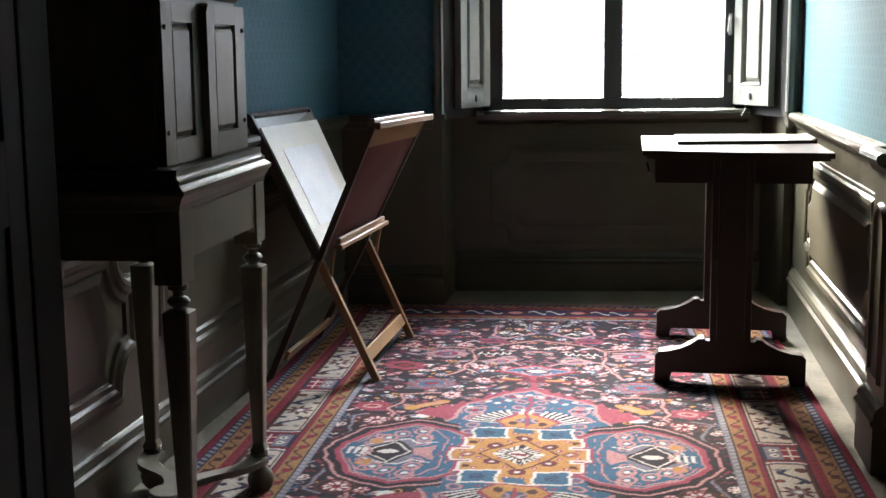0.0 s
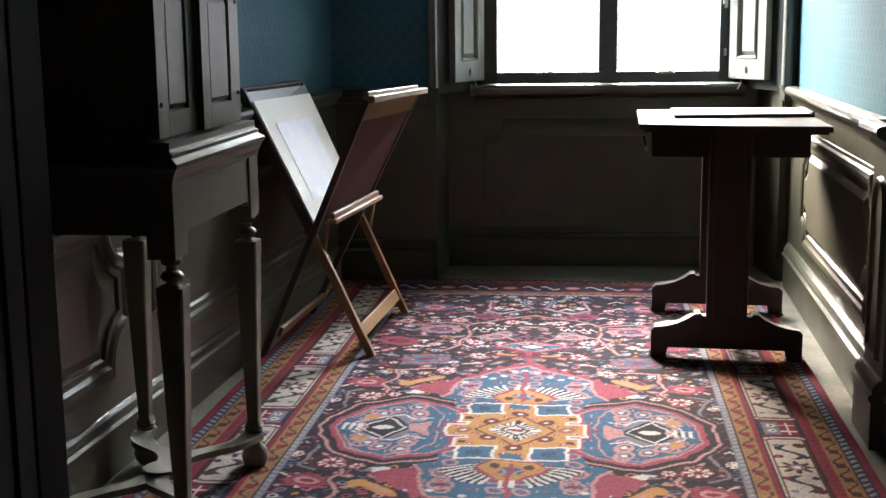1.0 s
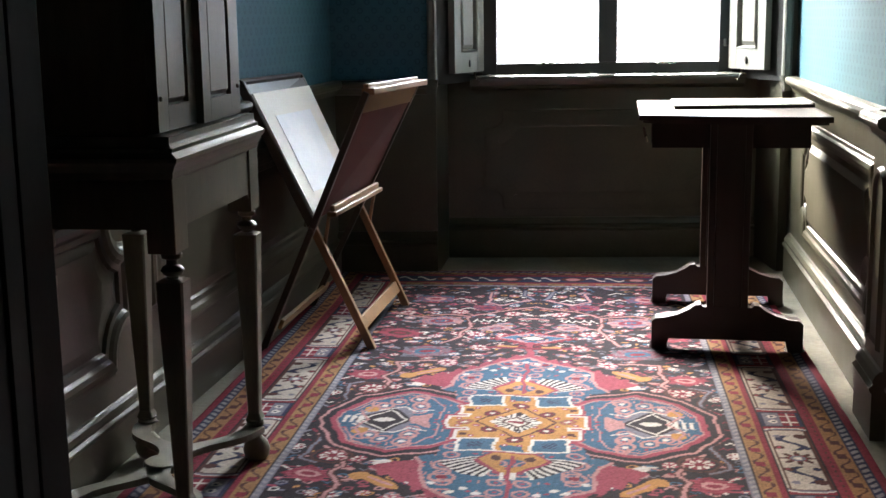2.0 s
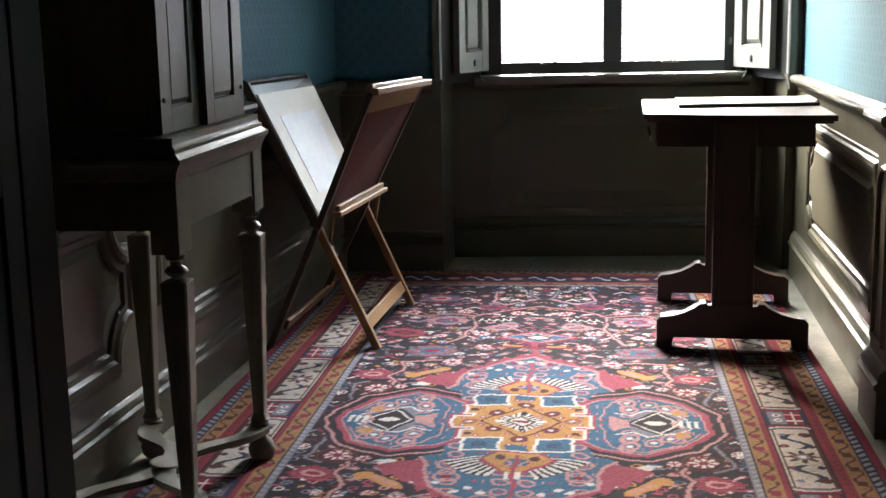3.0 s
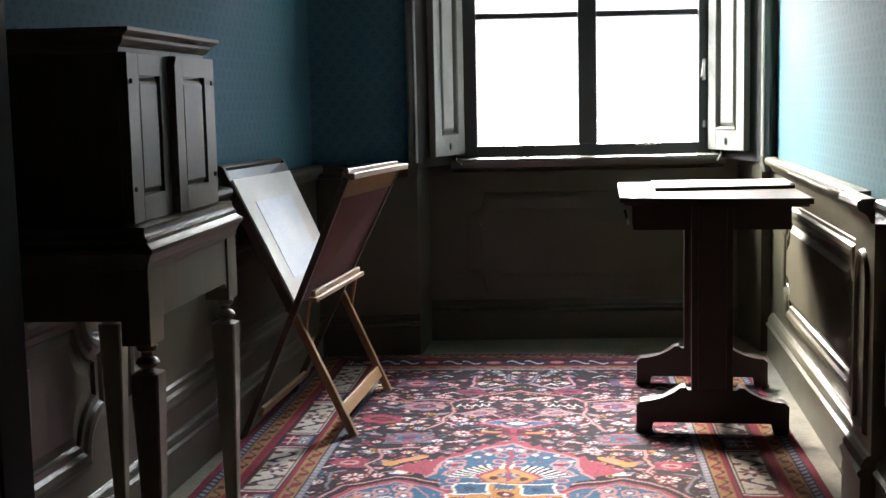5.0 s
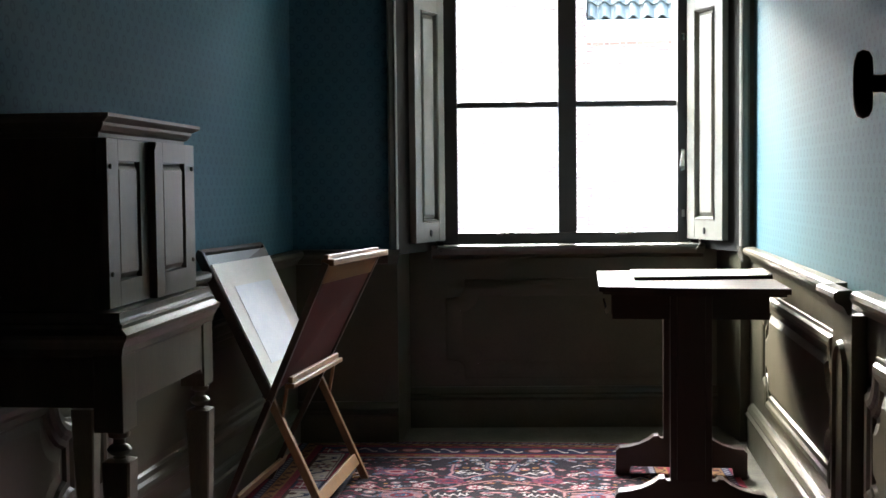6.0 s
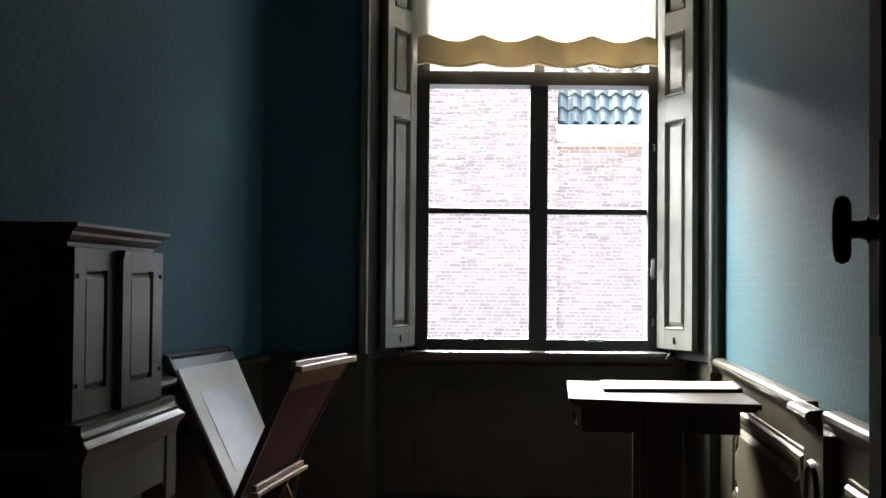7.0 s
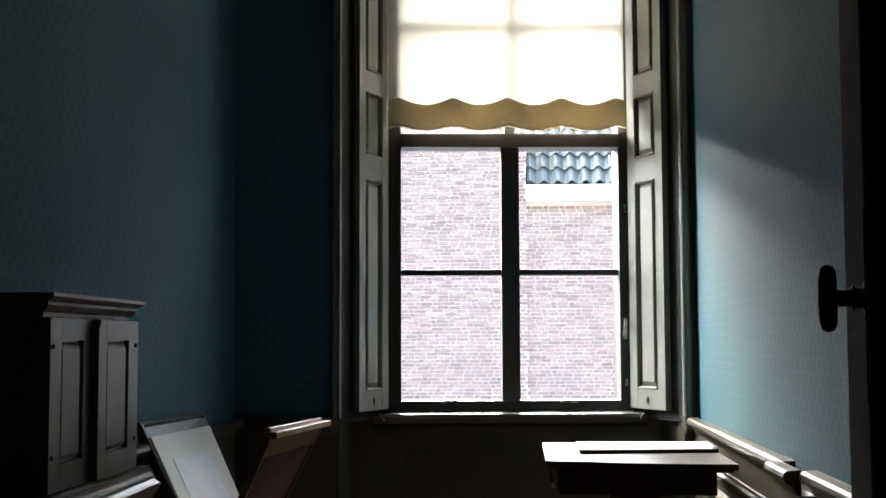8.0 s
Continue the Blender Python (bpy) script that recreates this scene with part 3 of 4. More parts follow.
part("stand_top", box(XB, XF - 0.004, YA + 0.004, YB - 0.004, 0.816, 0.903), M_OAK, cab)
# upper case
CY0, CY1, CX0, CX1, CZ0, CZ1 = -0.030, LW - 0.056, XB + 0.005, -0.050, 0.904, 1.254
part("case", box(CX0, CX1, CY0, CY1, CZ0, CZ1, 0.002), M_OAK, cab)
CORN = [(0.0, -0.006), (0.006, -0.004), (0.007, 0.004), (0.012, 0.008), (0.017, 0.018), (0.018, 0.024), (0.026, 0.030), (0.030, 0.034), (0.030, 0.041), (0.0, 0.042)]
ring = [(CX0, CY0), (CX1, CY0), (CX1, CY1), (CX0, CY1)]
part("cornice", sweep(ring, [(1.35 * o, h) for o, h in CORN], lambda a, b, h: (a, b, CZ1 - 0.002 + h)), M_OAK, cab)
part("top_board", box(CX0, CX1 + 0.012, CY0 - 0.012, CY1 + 0.012, CZ1 + 0.028, CZ1 + 0.037), M_OAK, cab)
SPLIT = 0.228
for y0, y1, proud, s0, s1 in ((CY0 + 0.003, SPLIT - 0.002, 0.0, 0.064, 0.058), (SPLIT, CY1 - 0.003, 0.016, 0.046, 0.076)):
    door = part("door", box(CX1 - 0.002, CX1 + 0.008 + proud, y0, y1, CZ0 + 0.004, CZ1 - 0.008), M_OAK, cab)
    x = CX1 + 0.008 + proud
    for a, b in ((y0, y0 + s0), (y1 - s1, y1)):
        part("stile", box(x, x + 0.012, a, b, CZ0 + 0.004, CZ1 - 0.008, 0.0015), M_OAK, door)
    for a, b in ((CZ0 + 0.004, CZ0 + 0.056), (CZ1 - 0.052, CZ1 - 0.008)):
        part("rail", box(x, x + 0.012, y0 + s0, y1 - s1, a, b), M_OAK, door)
    bm = bmesh.new()
    a, b, c, d = y0 + s0 + 0.006, y1 - s1 - 0.006, CZ0 + 0.060, CZ1 - 0.056
    out = [bm.verts.new(q) for q in ((x + 0.001, a, c), (x + 0.001, b, c), (x + 0.001, b, d), (x + 0.001, a, d))]
    inn = [bm.verts.new(q) for q in ((x + 0.009, a + 0.008, c + 0.010), (x + 0.009, b - 0.008, c + 0.010), (x + 0.009, b - 0.008, d - 0.014), (x + 0.009, a + 0.008, d - 0.014))]
    bm.faces.new(inn)
    for k in range(4):
        bm.faces.new((out[k], out[(k + 1) % 4], inn[(k + 1) % 4], inn[k]))
    part("raised_panel", bm, M_OAK, door)
    hy = y0 + 0.014 if proud == 0 else y1 - 0.026
    for hz in (CZ0 + 0.072, CZ1 - 0.064):
        part("hinge_pin", lathe([(0.001, 0.0), (0.005, 0.001), (0.006, 0.003), (0.004, 0.006), (0.001, 0.007)], 12), M_OAK, door, smooth=True).matrix_local = Matrix.Translation((x + 0.011, hy, hz)) @ pose(0, 0, 0, 0, 90, 0)
part("astragal", prism([(SPLIT - 0.012, CZ0 + 0.004), (SPLIT + 0.010, CZ0 + 0.004), (SPLIT + 0.010, CZ1 - 0.010), (SPLIT + 0.004, CZ1 - 0.010), (SPLIT - 0.012, CZ1 - 0.028)], "x", CX1 + 0.020, CX1 + 0.037), M_OAK, cab, "overlapping strip between the doors")

# ---------------------------------------------------------------- folding portfolio stand
stand = thing("folding_print_stand", pose(0, 0, 0), "folding oak portfolio stand opened in a V on crossed legs", "print stand")
YN, YFAR = 4.10, 4.765
SIDES = {YN: dict(foot=(-0.795, 0.0), heel=(-1.180, 0.0), cross=(-0.992, 0.428), low=(-1.004, 0.452), left=(-1.228, 0.922), right=(-0.794, 0.890)),
         YFAR: dict(foot=(-0.780, 0.0), heel=(-1.160, 0.0), cross=(-0.958, 0.404), low=(-0.970, 0.430), left=(-1.186, 0.916), right=(-0.722, 0.886))}


def on(y, name, dx=0.0, dz=0.0, dy=0.0):
    """A joint of the stand's side frame at y."""
    x, z = SIDES[y][name]
    return (x + dx, y + dy, z + dz)


def slab(q, lift, thick):
    """A thin board on four corners, pushed out along its own normal."""
    bm = bmesh.new()
    a, b, c, d = (Vector(v) for v in q)
    n = (b - a).cross(d - a).normalized()
    lo, hi = [bm.verts.new(v + n * lift) for v in (a, b, c, d)], [bm.verts.new(v + n * (lift + thick)) for v in (a, b, c, d)]
    bm.faces.new(lo), bm.faces.new(hi)
    for k in range(4):
        bm.faces.new((lo[k], lo[(k + 1) % 4], hi[(k + 1) % 4], hi[k]))
    return bm


for y in (YN, YFAR):
    part("front_leg", beam(on(y, "foot"), on(y, "cross", -0.006, 0.012), 0.026, 0.030, up=(0, 1, 0)), M_BEECH, stand)
    part("left_frame_side", beam(on(y, "cross", -0.006, 0.012), on(y, "left"), 0.030, 0.024, up=(0, 1, 0)), M_DARKWOOD, stand)
    part("back_leg", beam(on(y, "heel", 0, 0, -0.026), on(y, "cross", 0, 0, -0.026), 0.022, 0.030, up=(0, 1, 0)), M_DARKWOOD, stand)
    part("right_frame_side", beam(on(y, "cross", 0, 0, -0.026), on(y, "right", 0, 0, -0.016), 0.022, 0.030, up=(0, 1, 0)), M_DARKWOOD, stand)
    part("link", beam(on(y, "cross", 0.030, -0.082, 0.012), on(y, "cross", 0.054, 0.050, 0.012), 0.012, 0.014, up=(0, 1, 0)), M_BEECH, stand)
    part("pivot", lathe([(0.006, -0.002), (0.008, 0.0), (0.008, 0.060), (0.006, 0.062)], 14), M_DARKWOOD, stand).matrix_local = Matrix.Translation(on(y, "cross", 0, 0, -0.044)) @ pose(0, 0, 0, -90, 0, 0)
part("front_stretcher", beam((-0.836, YN, 0.092), (-0.818, YFAR, 0.086), 0.014, 0.044, up=(-0.46, 0, 1)), M_BEECH, stand)
part("back_stretcher", beam((-1.128, YN + 0.03, 0.080), (-1.110, YFAR + 0.03, 0.076), 0.014, 0.036, up=(0.46, 0, 1)), M_BEECH, stand)
part("left_top_rail", beam(on(YN, "left", 0, 0, -0.012), on(YFAR, "left", 0, 0, 0.012), 0.020, 0.024, up=(0.5, 0, 1)), M_DARKWOOD, stand)
part("left_low_rail", beam(on(YN, "low", -0.02, 0.02, 0.012), on(YFAR, "low", -0.02, 0.02, -0.012), 0.018, 0.024, up=(0.5, 0, 1)), M_DARKWOOD, stand)
part("right_top_rail", beam(on(YN, "right", 0.004, 0.002, -0.012), on(YFAR, "right", 0.016, 0.002, 0.012), 0.044, 0.022), M_BEECH, stand)
part("right_top_ledge", beam(on(YN, "right", -0.004, 0.020, -0.004), on(YFAR, "right", -0.002, 0.018, -0.03), 0.018, 0.014), M_BEECH, stand)
part("right_low_ledge", beam((-0.926, YN - 0.012, 0.478), (-0.886, YFAR + 0.012, 0.472), 0.034, 0.016), M_BEECH, stand)
part("right_low_rail", beam((-0.926, YN + 0.006, 0.496), (-0.890, YFAR - 0.002, 0.490), 0.016, 0.020), M_BEECH, stand)
RB = [(-0.972, YN - 0.014, 0.470), (-0.928, YFAR - 0.014, 0.464), on(YFAR, "right", -0.004, -0.010, -0.014), on(YN, "right", -0.006, -0.010, -0.014)]
part("right_board", slab(RB, -0.004, 0.008), M_LEATHER, stand, "red-brown cloth-covered board")
part("right_head_board", slab([tuple(Vector(RB[i]).lerp(Vector(RB[j]), f)) for i, j, f in ((0, 3, 0.86), (1, 2, 0.86), (1, 2, 1.0), (0, 3, 1.0))], -0.009, 0.018), M_BEECH, stand)


def leaning_sheet(s0, s1, e0, e1, lift, thick):
    """A sheet on the left frame: s runs from the crossing to the top, e along the stand."""
    pl, pt, ql, qt = (Vector(on(y, k, 0.012, 0.0)) for y in (YN, YFAR) for k in ("low", "left"))
    at = lambda s, e: tuple(pl.lerp(pt, s).lerp(ql.lerp(qt, s), e))
    return slab([at(s0, e0), at(s0, e1), at(s1, e1), at(s1, e0)], lift, thick)


part("left_board", leaning_sheet(0.02, 0.985, 0.012, 0.988, -0.004, 0.008), M_DARKWOOD, stand, "dark board behind the prints")
folio = tagged(part("print_mount", leaning_sheet(0.035, 0.915, 0.004, 0.985, 0.0055, 0.006), M_PAPERSHEET), "large cream mount leaning on the open print stand", "paper")
tagged(part("print", leaning_sheet(0.18, 0.74, 0.16, 0.78, 0.0140, 0.001), M_PRINT, folio), "pale blue-grey print")
tagged(part("grey_folder", leaning_sheet(0.80, 0.985, 0.01, 0.90, 0.0046 - 0.004, 0.0035), M_SHUTTER), "grey folder edge behind the mount on the print stand", "folder")

# ---------------------------------------------------------------- trestle table
TBL = Matrix.Translation((0.421, 4.50, 0)) @ pose(0, 0, 0, 0, 0, -2.6)
table = thing("trestle_table", TBL, "dark mahogany table on two column supports with scrolled feet", "table")


def top_outline(e):
    """A top with a bowed front edge, its near corner drawn back."""
    pts = [(-0.322 + e, 0.42 - e), (-0.302 + e, -0.300 + e)]
    pts += [(-0.270 + 0.54 * k / 12, -0.318 + e - 0.090 * k / 12 - 0.024 * math.sin(math.pi * k / 12)) for k in range(13)]
    pts += [(0.312 - e, -0.405 + e), (0.300 - e, 0.42 - e)]
    return pts


part("tabletop", prism(top_outline(0), "z", 0.782, 0.802, bevel=0.004), M_MAHOG, table)
part("top_underside", prism(top_outline(0.012), "z", 0.774, 0.783), M_MAHOG, table)
part("front_apron", box(-0.258, 0.255, -0.315, -0.295, 0.692, 0.775, 0.002), M_MAHOG, table)
part("back_apron", box(-0.258, 0.255, 0.33, 0.35, 0.692, 0.775, 0.002), M_MAHOG, table)
for x0, x1 in ((-0.258, -0.238), (0.235, 0.255)):
    part("side_apron", box(x0, x1, -0.295, 0.33, 0.692, 0.775, 0.002), M_MAHOG, table)
drawer = part("drawer", box(-0.262, -0.257, -0.22, 0.20, 0.698, 0.768, 0.001), M_MAHOG, table)
part("drawer_handle", beam((-0.276, -0.20, 0.700), (-0.288, -0.20, 0.752), 0.010, 0.008), M_STEEL, drawer, "bright metal drop handle")


def half_foot():
    """The outline of a scrolled trestle foot, (x, z)."""
    left = [(-0.250, 0.010), (-0.250, 0.105), (-0.236, 0.118), (-0.20, 0.122), (-0.16, 0.130), (-0.125, 0.150), (-0.105, 0.166), (-0.088, 0.168), (-0.080, 0.156)]
    right = [(-x, z) for x, z in reversed(left)]
    return [(0.195, 0.050), (-0.195, 0.050), (-0.200, 0.010)] + left[0:] + right + [(0.200, 0.010)]


for y in (-0.320, 0.378):
    trestle = part("column", box(-0.068, 0.068, y - 0.022, y + 0.022, 0.150, 0.774, 0.004), M_MAHOG, table)
    part("inner_column", box(-0.046, 0.046, y - 0.030, y + 0.030, 0.160, 0.774, 0.003), M_MAHOG, trestle)
    part("foot", prism(half_foot(), "y", y - 0.030, y + 0.030, bevel=0.003), M_MAHOG, trestle)
    for x in (-0.226, 0.226):
        part("toe", lathe([(0.030, 0.0), (0.034, 0.004), (0.034, 0.012), (0.028, 0.018), (0.030, 0.026), (0.026, 0.032)], 16, at=(x, y, 0)), M_MAHOG, trestle, smooth=True)
part("long_rail", box(-0.030, 0.030, -0.290, 0.348, 0.105, 0.140, 0.003), M_MAHOG, table)

pap = Matrix.Translation((0.415, 4.50, 0.802))
book = thing("portfolio", pap @ pose(0.07, 0.12, 0, 0, 0, 2), "flat pale portfolio with a dark edge lying on the table", "portfolio")
part("cover", prism([(-0.255, -0.165), (0.235, -0.125), (0.245, 0.165), (-0.235, 0.185)], "z", 0.0, 0.010), M_MAHOG, book)
part("sheet", prism([(-0.258, -0.170), (0.228, -0.128), (0.240, 0.165), (-0.238, 0.188)], "z", 0.0105, 0.0145), M_PAPERSHEET, book)
part("spine", beam((0.225, -0.12, 0.012), (0.246, 0.16, 0.012), 0.02, 0.012), M_DARKWOOD, book)

# ---------------------------------------------------------------- outside: brick houses across the yard
OY = 14.5
tagged(part("ground", box(-60, 60, 6.0, 120, -0.62, -0.60), M_GROUND), "paved yard outside", "ground", kind="structure")
house = thing("brick_house", pose(0, 0, 0), "sunlit old brick house wall across the yard", "house")
GX, GZ0, GZ1 = 0.262, 2.80, 2.985
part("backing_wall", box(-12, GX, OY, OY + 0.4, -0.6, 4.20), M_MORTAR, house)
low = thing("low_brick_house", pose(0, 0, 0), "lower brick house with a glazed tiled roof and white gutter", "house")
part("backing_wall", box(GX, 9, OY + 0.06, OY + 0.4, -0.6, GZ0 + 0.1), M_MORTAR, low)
part("gutter", prism([(OY - 0.16, GZ1), (OY - 0.16, GZ0 + 0.01), (OY - 0.15, GZ0), (OY + 0.06, GZ0), (OY + 0.06, GZ1 - 0.01), (OY - 0.13, GZ1 - 0.01), (OY - 0.13, GZ1)], "x", GX + 0.004, 9), M_WHITE, low)
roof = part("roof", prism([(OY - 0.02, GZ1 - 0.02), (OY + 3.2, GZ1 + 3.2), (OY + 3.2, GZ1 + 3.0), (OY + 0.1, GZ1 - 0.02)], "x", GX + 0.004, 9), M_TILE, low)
TW, TL = 0.160, 0.270


def tile_mesh():
    bm = bmesh.new()
    grid = []
    for j, (s, lift) in enumerate(((0.0, 0.045), (0.5, 0.03), (1.0, 0.012))):
        row = []
        for i in range(9):
            f = i / 8
            wave = 0.030 * math.sin(2 * math.pi * f + 0.6)
            row.append(bm.verts.new((f * (TW + 0.012), s * (TL + 0.04), lift + wave)))
        grid.append(row)
    for a, b in zip(grid, grid[1:]):
        for i in range(8):
            bm.faces.new((a[i], a[i + 1], b[i + 1], b[i]))
    under = [bm.verts.new((v.co.x, v.co.y, v.co.z - 0.014)) for v in grid[0]]
    for i in range(8):
        bm.faces.new((under[i], under[i + 1], grid[0][i + 1], grid[0][i]))
    return mesh_of(bm, "roof_tile", M_TILE, True)


tile = tile_mesh()
rot = pose(0, 0, 0, 45, 0, 0)
for j in range(8):
    for i in range(22):
        ob = new("roof_tile", tile)
        ob.parent = low
        ob.matrix_local = Matrix.Translation((GX + 0.02 + i * TW, OY - 0.10 + j * TL * 0.7071, GZ1 + 0.0 + j * TL * 0.7071)) @ rot

# ---------------------------------------------------------------- the rug: a knotted design worked out on a fine grid
RX, RY, HW, HL = -0.247, 3.335, 0.924, 2.115


def rug_design(u, v):
    """The colour of each knot, from the two axes' distances to the rug's middle."""
    wob = 0.005
    uu = u + wob * np.sin(v * 31 + 1.3) + 0.002 * np.sin(v * 83 + u * 19)
    vv = v + wob * np.sin(u * 27 + 0.4) + 0.002 * np.sin(u * 71 - v * 23)
    U, V = np.abs(uu), np.abs(vv)
    BLACK, RED, ROSE, BLUE, OCHRE = (0.017, 0.011, 0.016), (0.145, 0.015, 0.028), (0.22, 0.038, 0.060), (0.030, 0.078, 0.135), (0.33, 0.155, 0.048)
    IVORY, TAN, BROWN, PINK, SLATE, NAVY = (0.45, 0.40, 0.37), (0.20, 0.105, 0.045), (0.055, 0.020, 0.018), (0.32, 0.155, 0.155), (0.125, 0.118, 0.150), (0.018, 0.020, 0.050)
    out = np.empty(u.shape + (3,))
    out[:] = BLACK

    def put(mask, colour):
        out[mask] = colour

    def seg(points, a=U, b=V):
        best = np.full(u.shape, 9.0)
        for (x0, y0), (x1, y1) in zip(points, points[1:]):
            dx, dy = x1 - x0, y1 - y0
            t = np.clip(((a - x0) * dx + (b - y0) * dy) / (dx * dx + dy * dy + 1e-12), 0, 1)
            best = np.minimum(best, np.hypot(a - x0 - t * dx, b - y0 - t * dy))
        return best

    def inside(points, a=U, b=V):
        hit = np.zeros(u.shape, bool)
        n = len(points)
        for i in range(n):
            (x0, y0), (x1, y1) = points[i], points[(i + 1) % n]
            if abs(y1 - y0) < 1e-9:
                continue
            hit ^= ((y0 > b) != (y1 > b)) & (a < (x1 - x0) * (b - y0) / (y1 - y0) + x0)
        return hit

    def blob(cx, cy, rx, ry, a=U, b=V, ang=0.0):
        c, s = math.cos(ang), math.sin(ang)
        return np.hypot(((a - cx) * c + (b - cy) * s) / rx, (-(a - cx) * s + (b - cy) * c) / ry)

    def flower(cx, cy, r, petals=8, ring=ROSE, core=IVORY, a=U, b=V):
        d = np.hypot(a - cx, b - cy)
        th = np.arctan2(b - cy, a - cx)
        put(d < r, ring)
        put((d < r * (0.78 + 0.16 * np.cos(petals * th))) & (np.cos(petals * th) > -0.25) & (d > r * 0.35), core)
        put(d < r * 0.32, IVORY if core != IVORY else RED)

    def vine(points, colour, w, edge=None):
        d = seg(points)
        if edge:
            put(d < w * 1.9, edge)
        put(d < w, colour)

    def palmette(cx, cy, s, c0, c1, c2):
        put((np.abs(U - cx) / (1.2 * s) + np.abs(V - cy) / s) < 1, c0)
        tooth = (np.abs(V - cy) < 0.75 * s) & (np.abs(U - cx) < 0.95 * s)
        put(tooth & (np.mod((V - cy) * 60, 1) < 0.5), c1)
        put(blob(cx, cy, 0.55 * s, 0.4 * s) < 1, c2)
        put(blob(cx, cy, 0.32 * s, 0.2 * s) < 1, c0)

    # small filling flowers in the ground
    r = random.Random(11)
    kinds = [(ROSE, IVORY), (PINK, RED), (BLUE, IVORY), (SLATE, PINK), (RED, PINK), (NAVY, ROSE), (IVORY, RED), (BROWN, PINK)]
    for j in range(26):
        for i in range(8):
            cx, cy = 0.03 + i * 0.075 + r.uniform(-0.02, 0.02), 0.10 + j * 0.075 + r.uniform(-0.02, 0.02)
            ring, core = kinds[r.randrange(8)]
            k = r.random()
            if k < 0.40:
                flower(cx, cy, r.uniform(0.014, 0.026), r.choice((5, 6, 8)), ring, core)
            elif k < 0.62:
                put(blob(cx, cy, 0.034, 0.013, ang=r.uniform(-1, 1)) < 1, ring)
                put(blob(cx, cy, 0.018, 0.006, ang=r.uniform(-1, 1)) < 1, core)
            elif k < 0.74:
                put((np.abs(U - cx) + np.abs(V - cy)) < 0.022, core)
                put((np.abs(U - cx) + np.abs(V - cy)) < 0.010, ring)
            elif k < 0.9:
                put(np.abs(seg([(cx - 0.03, cy - 0.01), (cx, cy + 0.016), (cx + 0.03, cy - 0.012)])) < 0.004, core)
    for j in range(50):
        for i in range(14):
            cx, cy = 0.02 + i * 0.042 + r.uniform(-0.014, 0.014), 0.02 + j * 0.042 + r.uniform(-0.014, 0.014)
            near = (np.abs(U - cx) < 0.02) & (np.abs(V - cy) < 0.02)
            shade = r.choice((ROSE, PINK, SLATE, BLUE, IVORY, RED, OCHRE, SLATE))
            k = r.random()
            if k < 0.35:
                put(near & (blob(cx, cy, r.uniform(0.006, 0.014), r.uniform(0.004, 0.008), ang=r.uniform(-1.5, 1.5)) < 1), shade)
            elif k < 0.55:
                put(near & (np.abs(np.hypot(U - cx, V - cy) - 0.011) < 0.003), shade)
            elif k < 0.75:
                put(near & (np.abs(V - cy - 0.006 * np.sin((U - cx) * 300)) < 0.003), shade)
    # larger palmettes in the upper field
    palmette(0.355, 0.735, 0.085, RED, SLATE, BLUE)
    palmette(0.350, 1.175, 0.080, BLUE, PINK, RED)
    palmette(0.480, 0.980, 0.075, RED, ROSE, BROWN)
    palmette(0.190, 1.40, 0.060, NAVY, ROSE, RED)
    palmette(0.420, 1.55, 0.080, RED, BLUE, PINK)
    palmette(0.135, 1.075, 0.050, SLATE, PINK, RED)
    palmette(0.500, 0.440, 0.060, RED, ROSE, PINK)
    for cx, cy in ((0.17, 0.80), (0.26, 0.60), (0.20, 0.99), (0.30, 1.32), (0.50, 1.30), (0.09, 1.30)):
        flower(cx, cy, 0.034, 8, ROSE, IVORY)
    # angular vine lines
    vine([(0.565, 0.0), (0.535, 0.14), (0.455, 0.235), (0.42, 0.37), (0.445, 0.43), (0.415, 0.50), (0.43, 0.60), (0.30, 0.62)], PINK, 0.0055, BROWN)
    vine([(0.565, 0.0), (0.52, 0.18), (0.55, 0.33), (0.50, 0.36)], SLATE, 0.0045, BROWN)
    vine([(0.31, 0.84), (0.265, 0.93), (0.255, 1.02), (0.235, 1.06), (0.25, 1.25), (0.16, 1.33), (0.0, 1.42)], PINK, 0.0055, BROWN)
    vine([(0.25, 1.25), (0.36, 1.28), (0.43, 1.24), (0.56, 1.30)], PINK, 0.005, BROWN)
    vine([(0.235, 1.06), (0.14, 1.12), (0.05, 1.01)], PINK, 0.0045)
    vine([(0.02, 1.54), (0.07, 1.50), (0.14, 1.44), (0.20, 1.50), (0.19, 1.66)], PINK, 0.006, NAVY)
    vine([(0.02, 1.54), (0.05, 1.60), (0.06, 1.70)], SLATE, 0.006, NAVY)
    # inscription panels: plain squiggles
    put(inside([(0.085, 1.16), (0.245, 1.16), (0.245, 1.225), (0.085, 1.225)]), BLACK)
    put((np.abs(V - 1.185 - 0.012 * np.sin(U * 210)) < 0.0055) & (U > 0.10) & (U < 0.235), IVORY)
    put((np.mod(U * 38, 1) < 0.14) & (V > 1.185) & (V < 1.215) & (U > 0.10) & (U < 0.235), IVORY)
    # stepped diamond above the medallion
    put((U / 0.165 + np.abs(V - 0.93) / 0.10) < 1 + 0.08 * np.sin(U * 260), RED)
    put((U / 0.130 + np.abs(V - 0.935) / 0.075) < 1, PINK)
    put((U / 0.118 + np.abs(V - 0.935) / 0.066) < 1, BLUE)
    put((U / 0.060 + np.abs(V - 0.935) / 0.040) < 1, BLACK)
    put((U / 0.040 + np.abs(V - 0.935) / 0.025) < 1, IVORY)
    put((U < 0.012) & (V > 0.70) & (V < 0.88), ROSE)
    put((np.abs(V - 0.80) < 0.012) & (U < 0.15), RED)
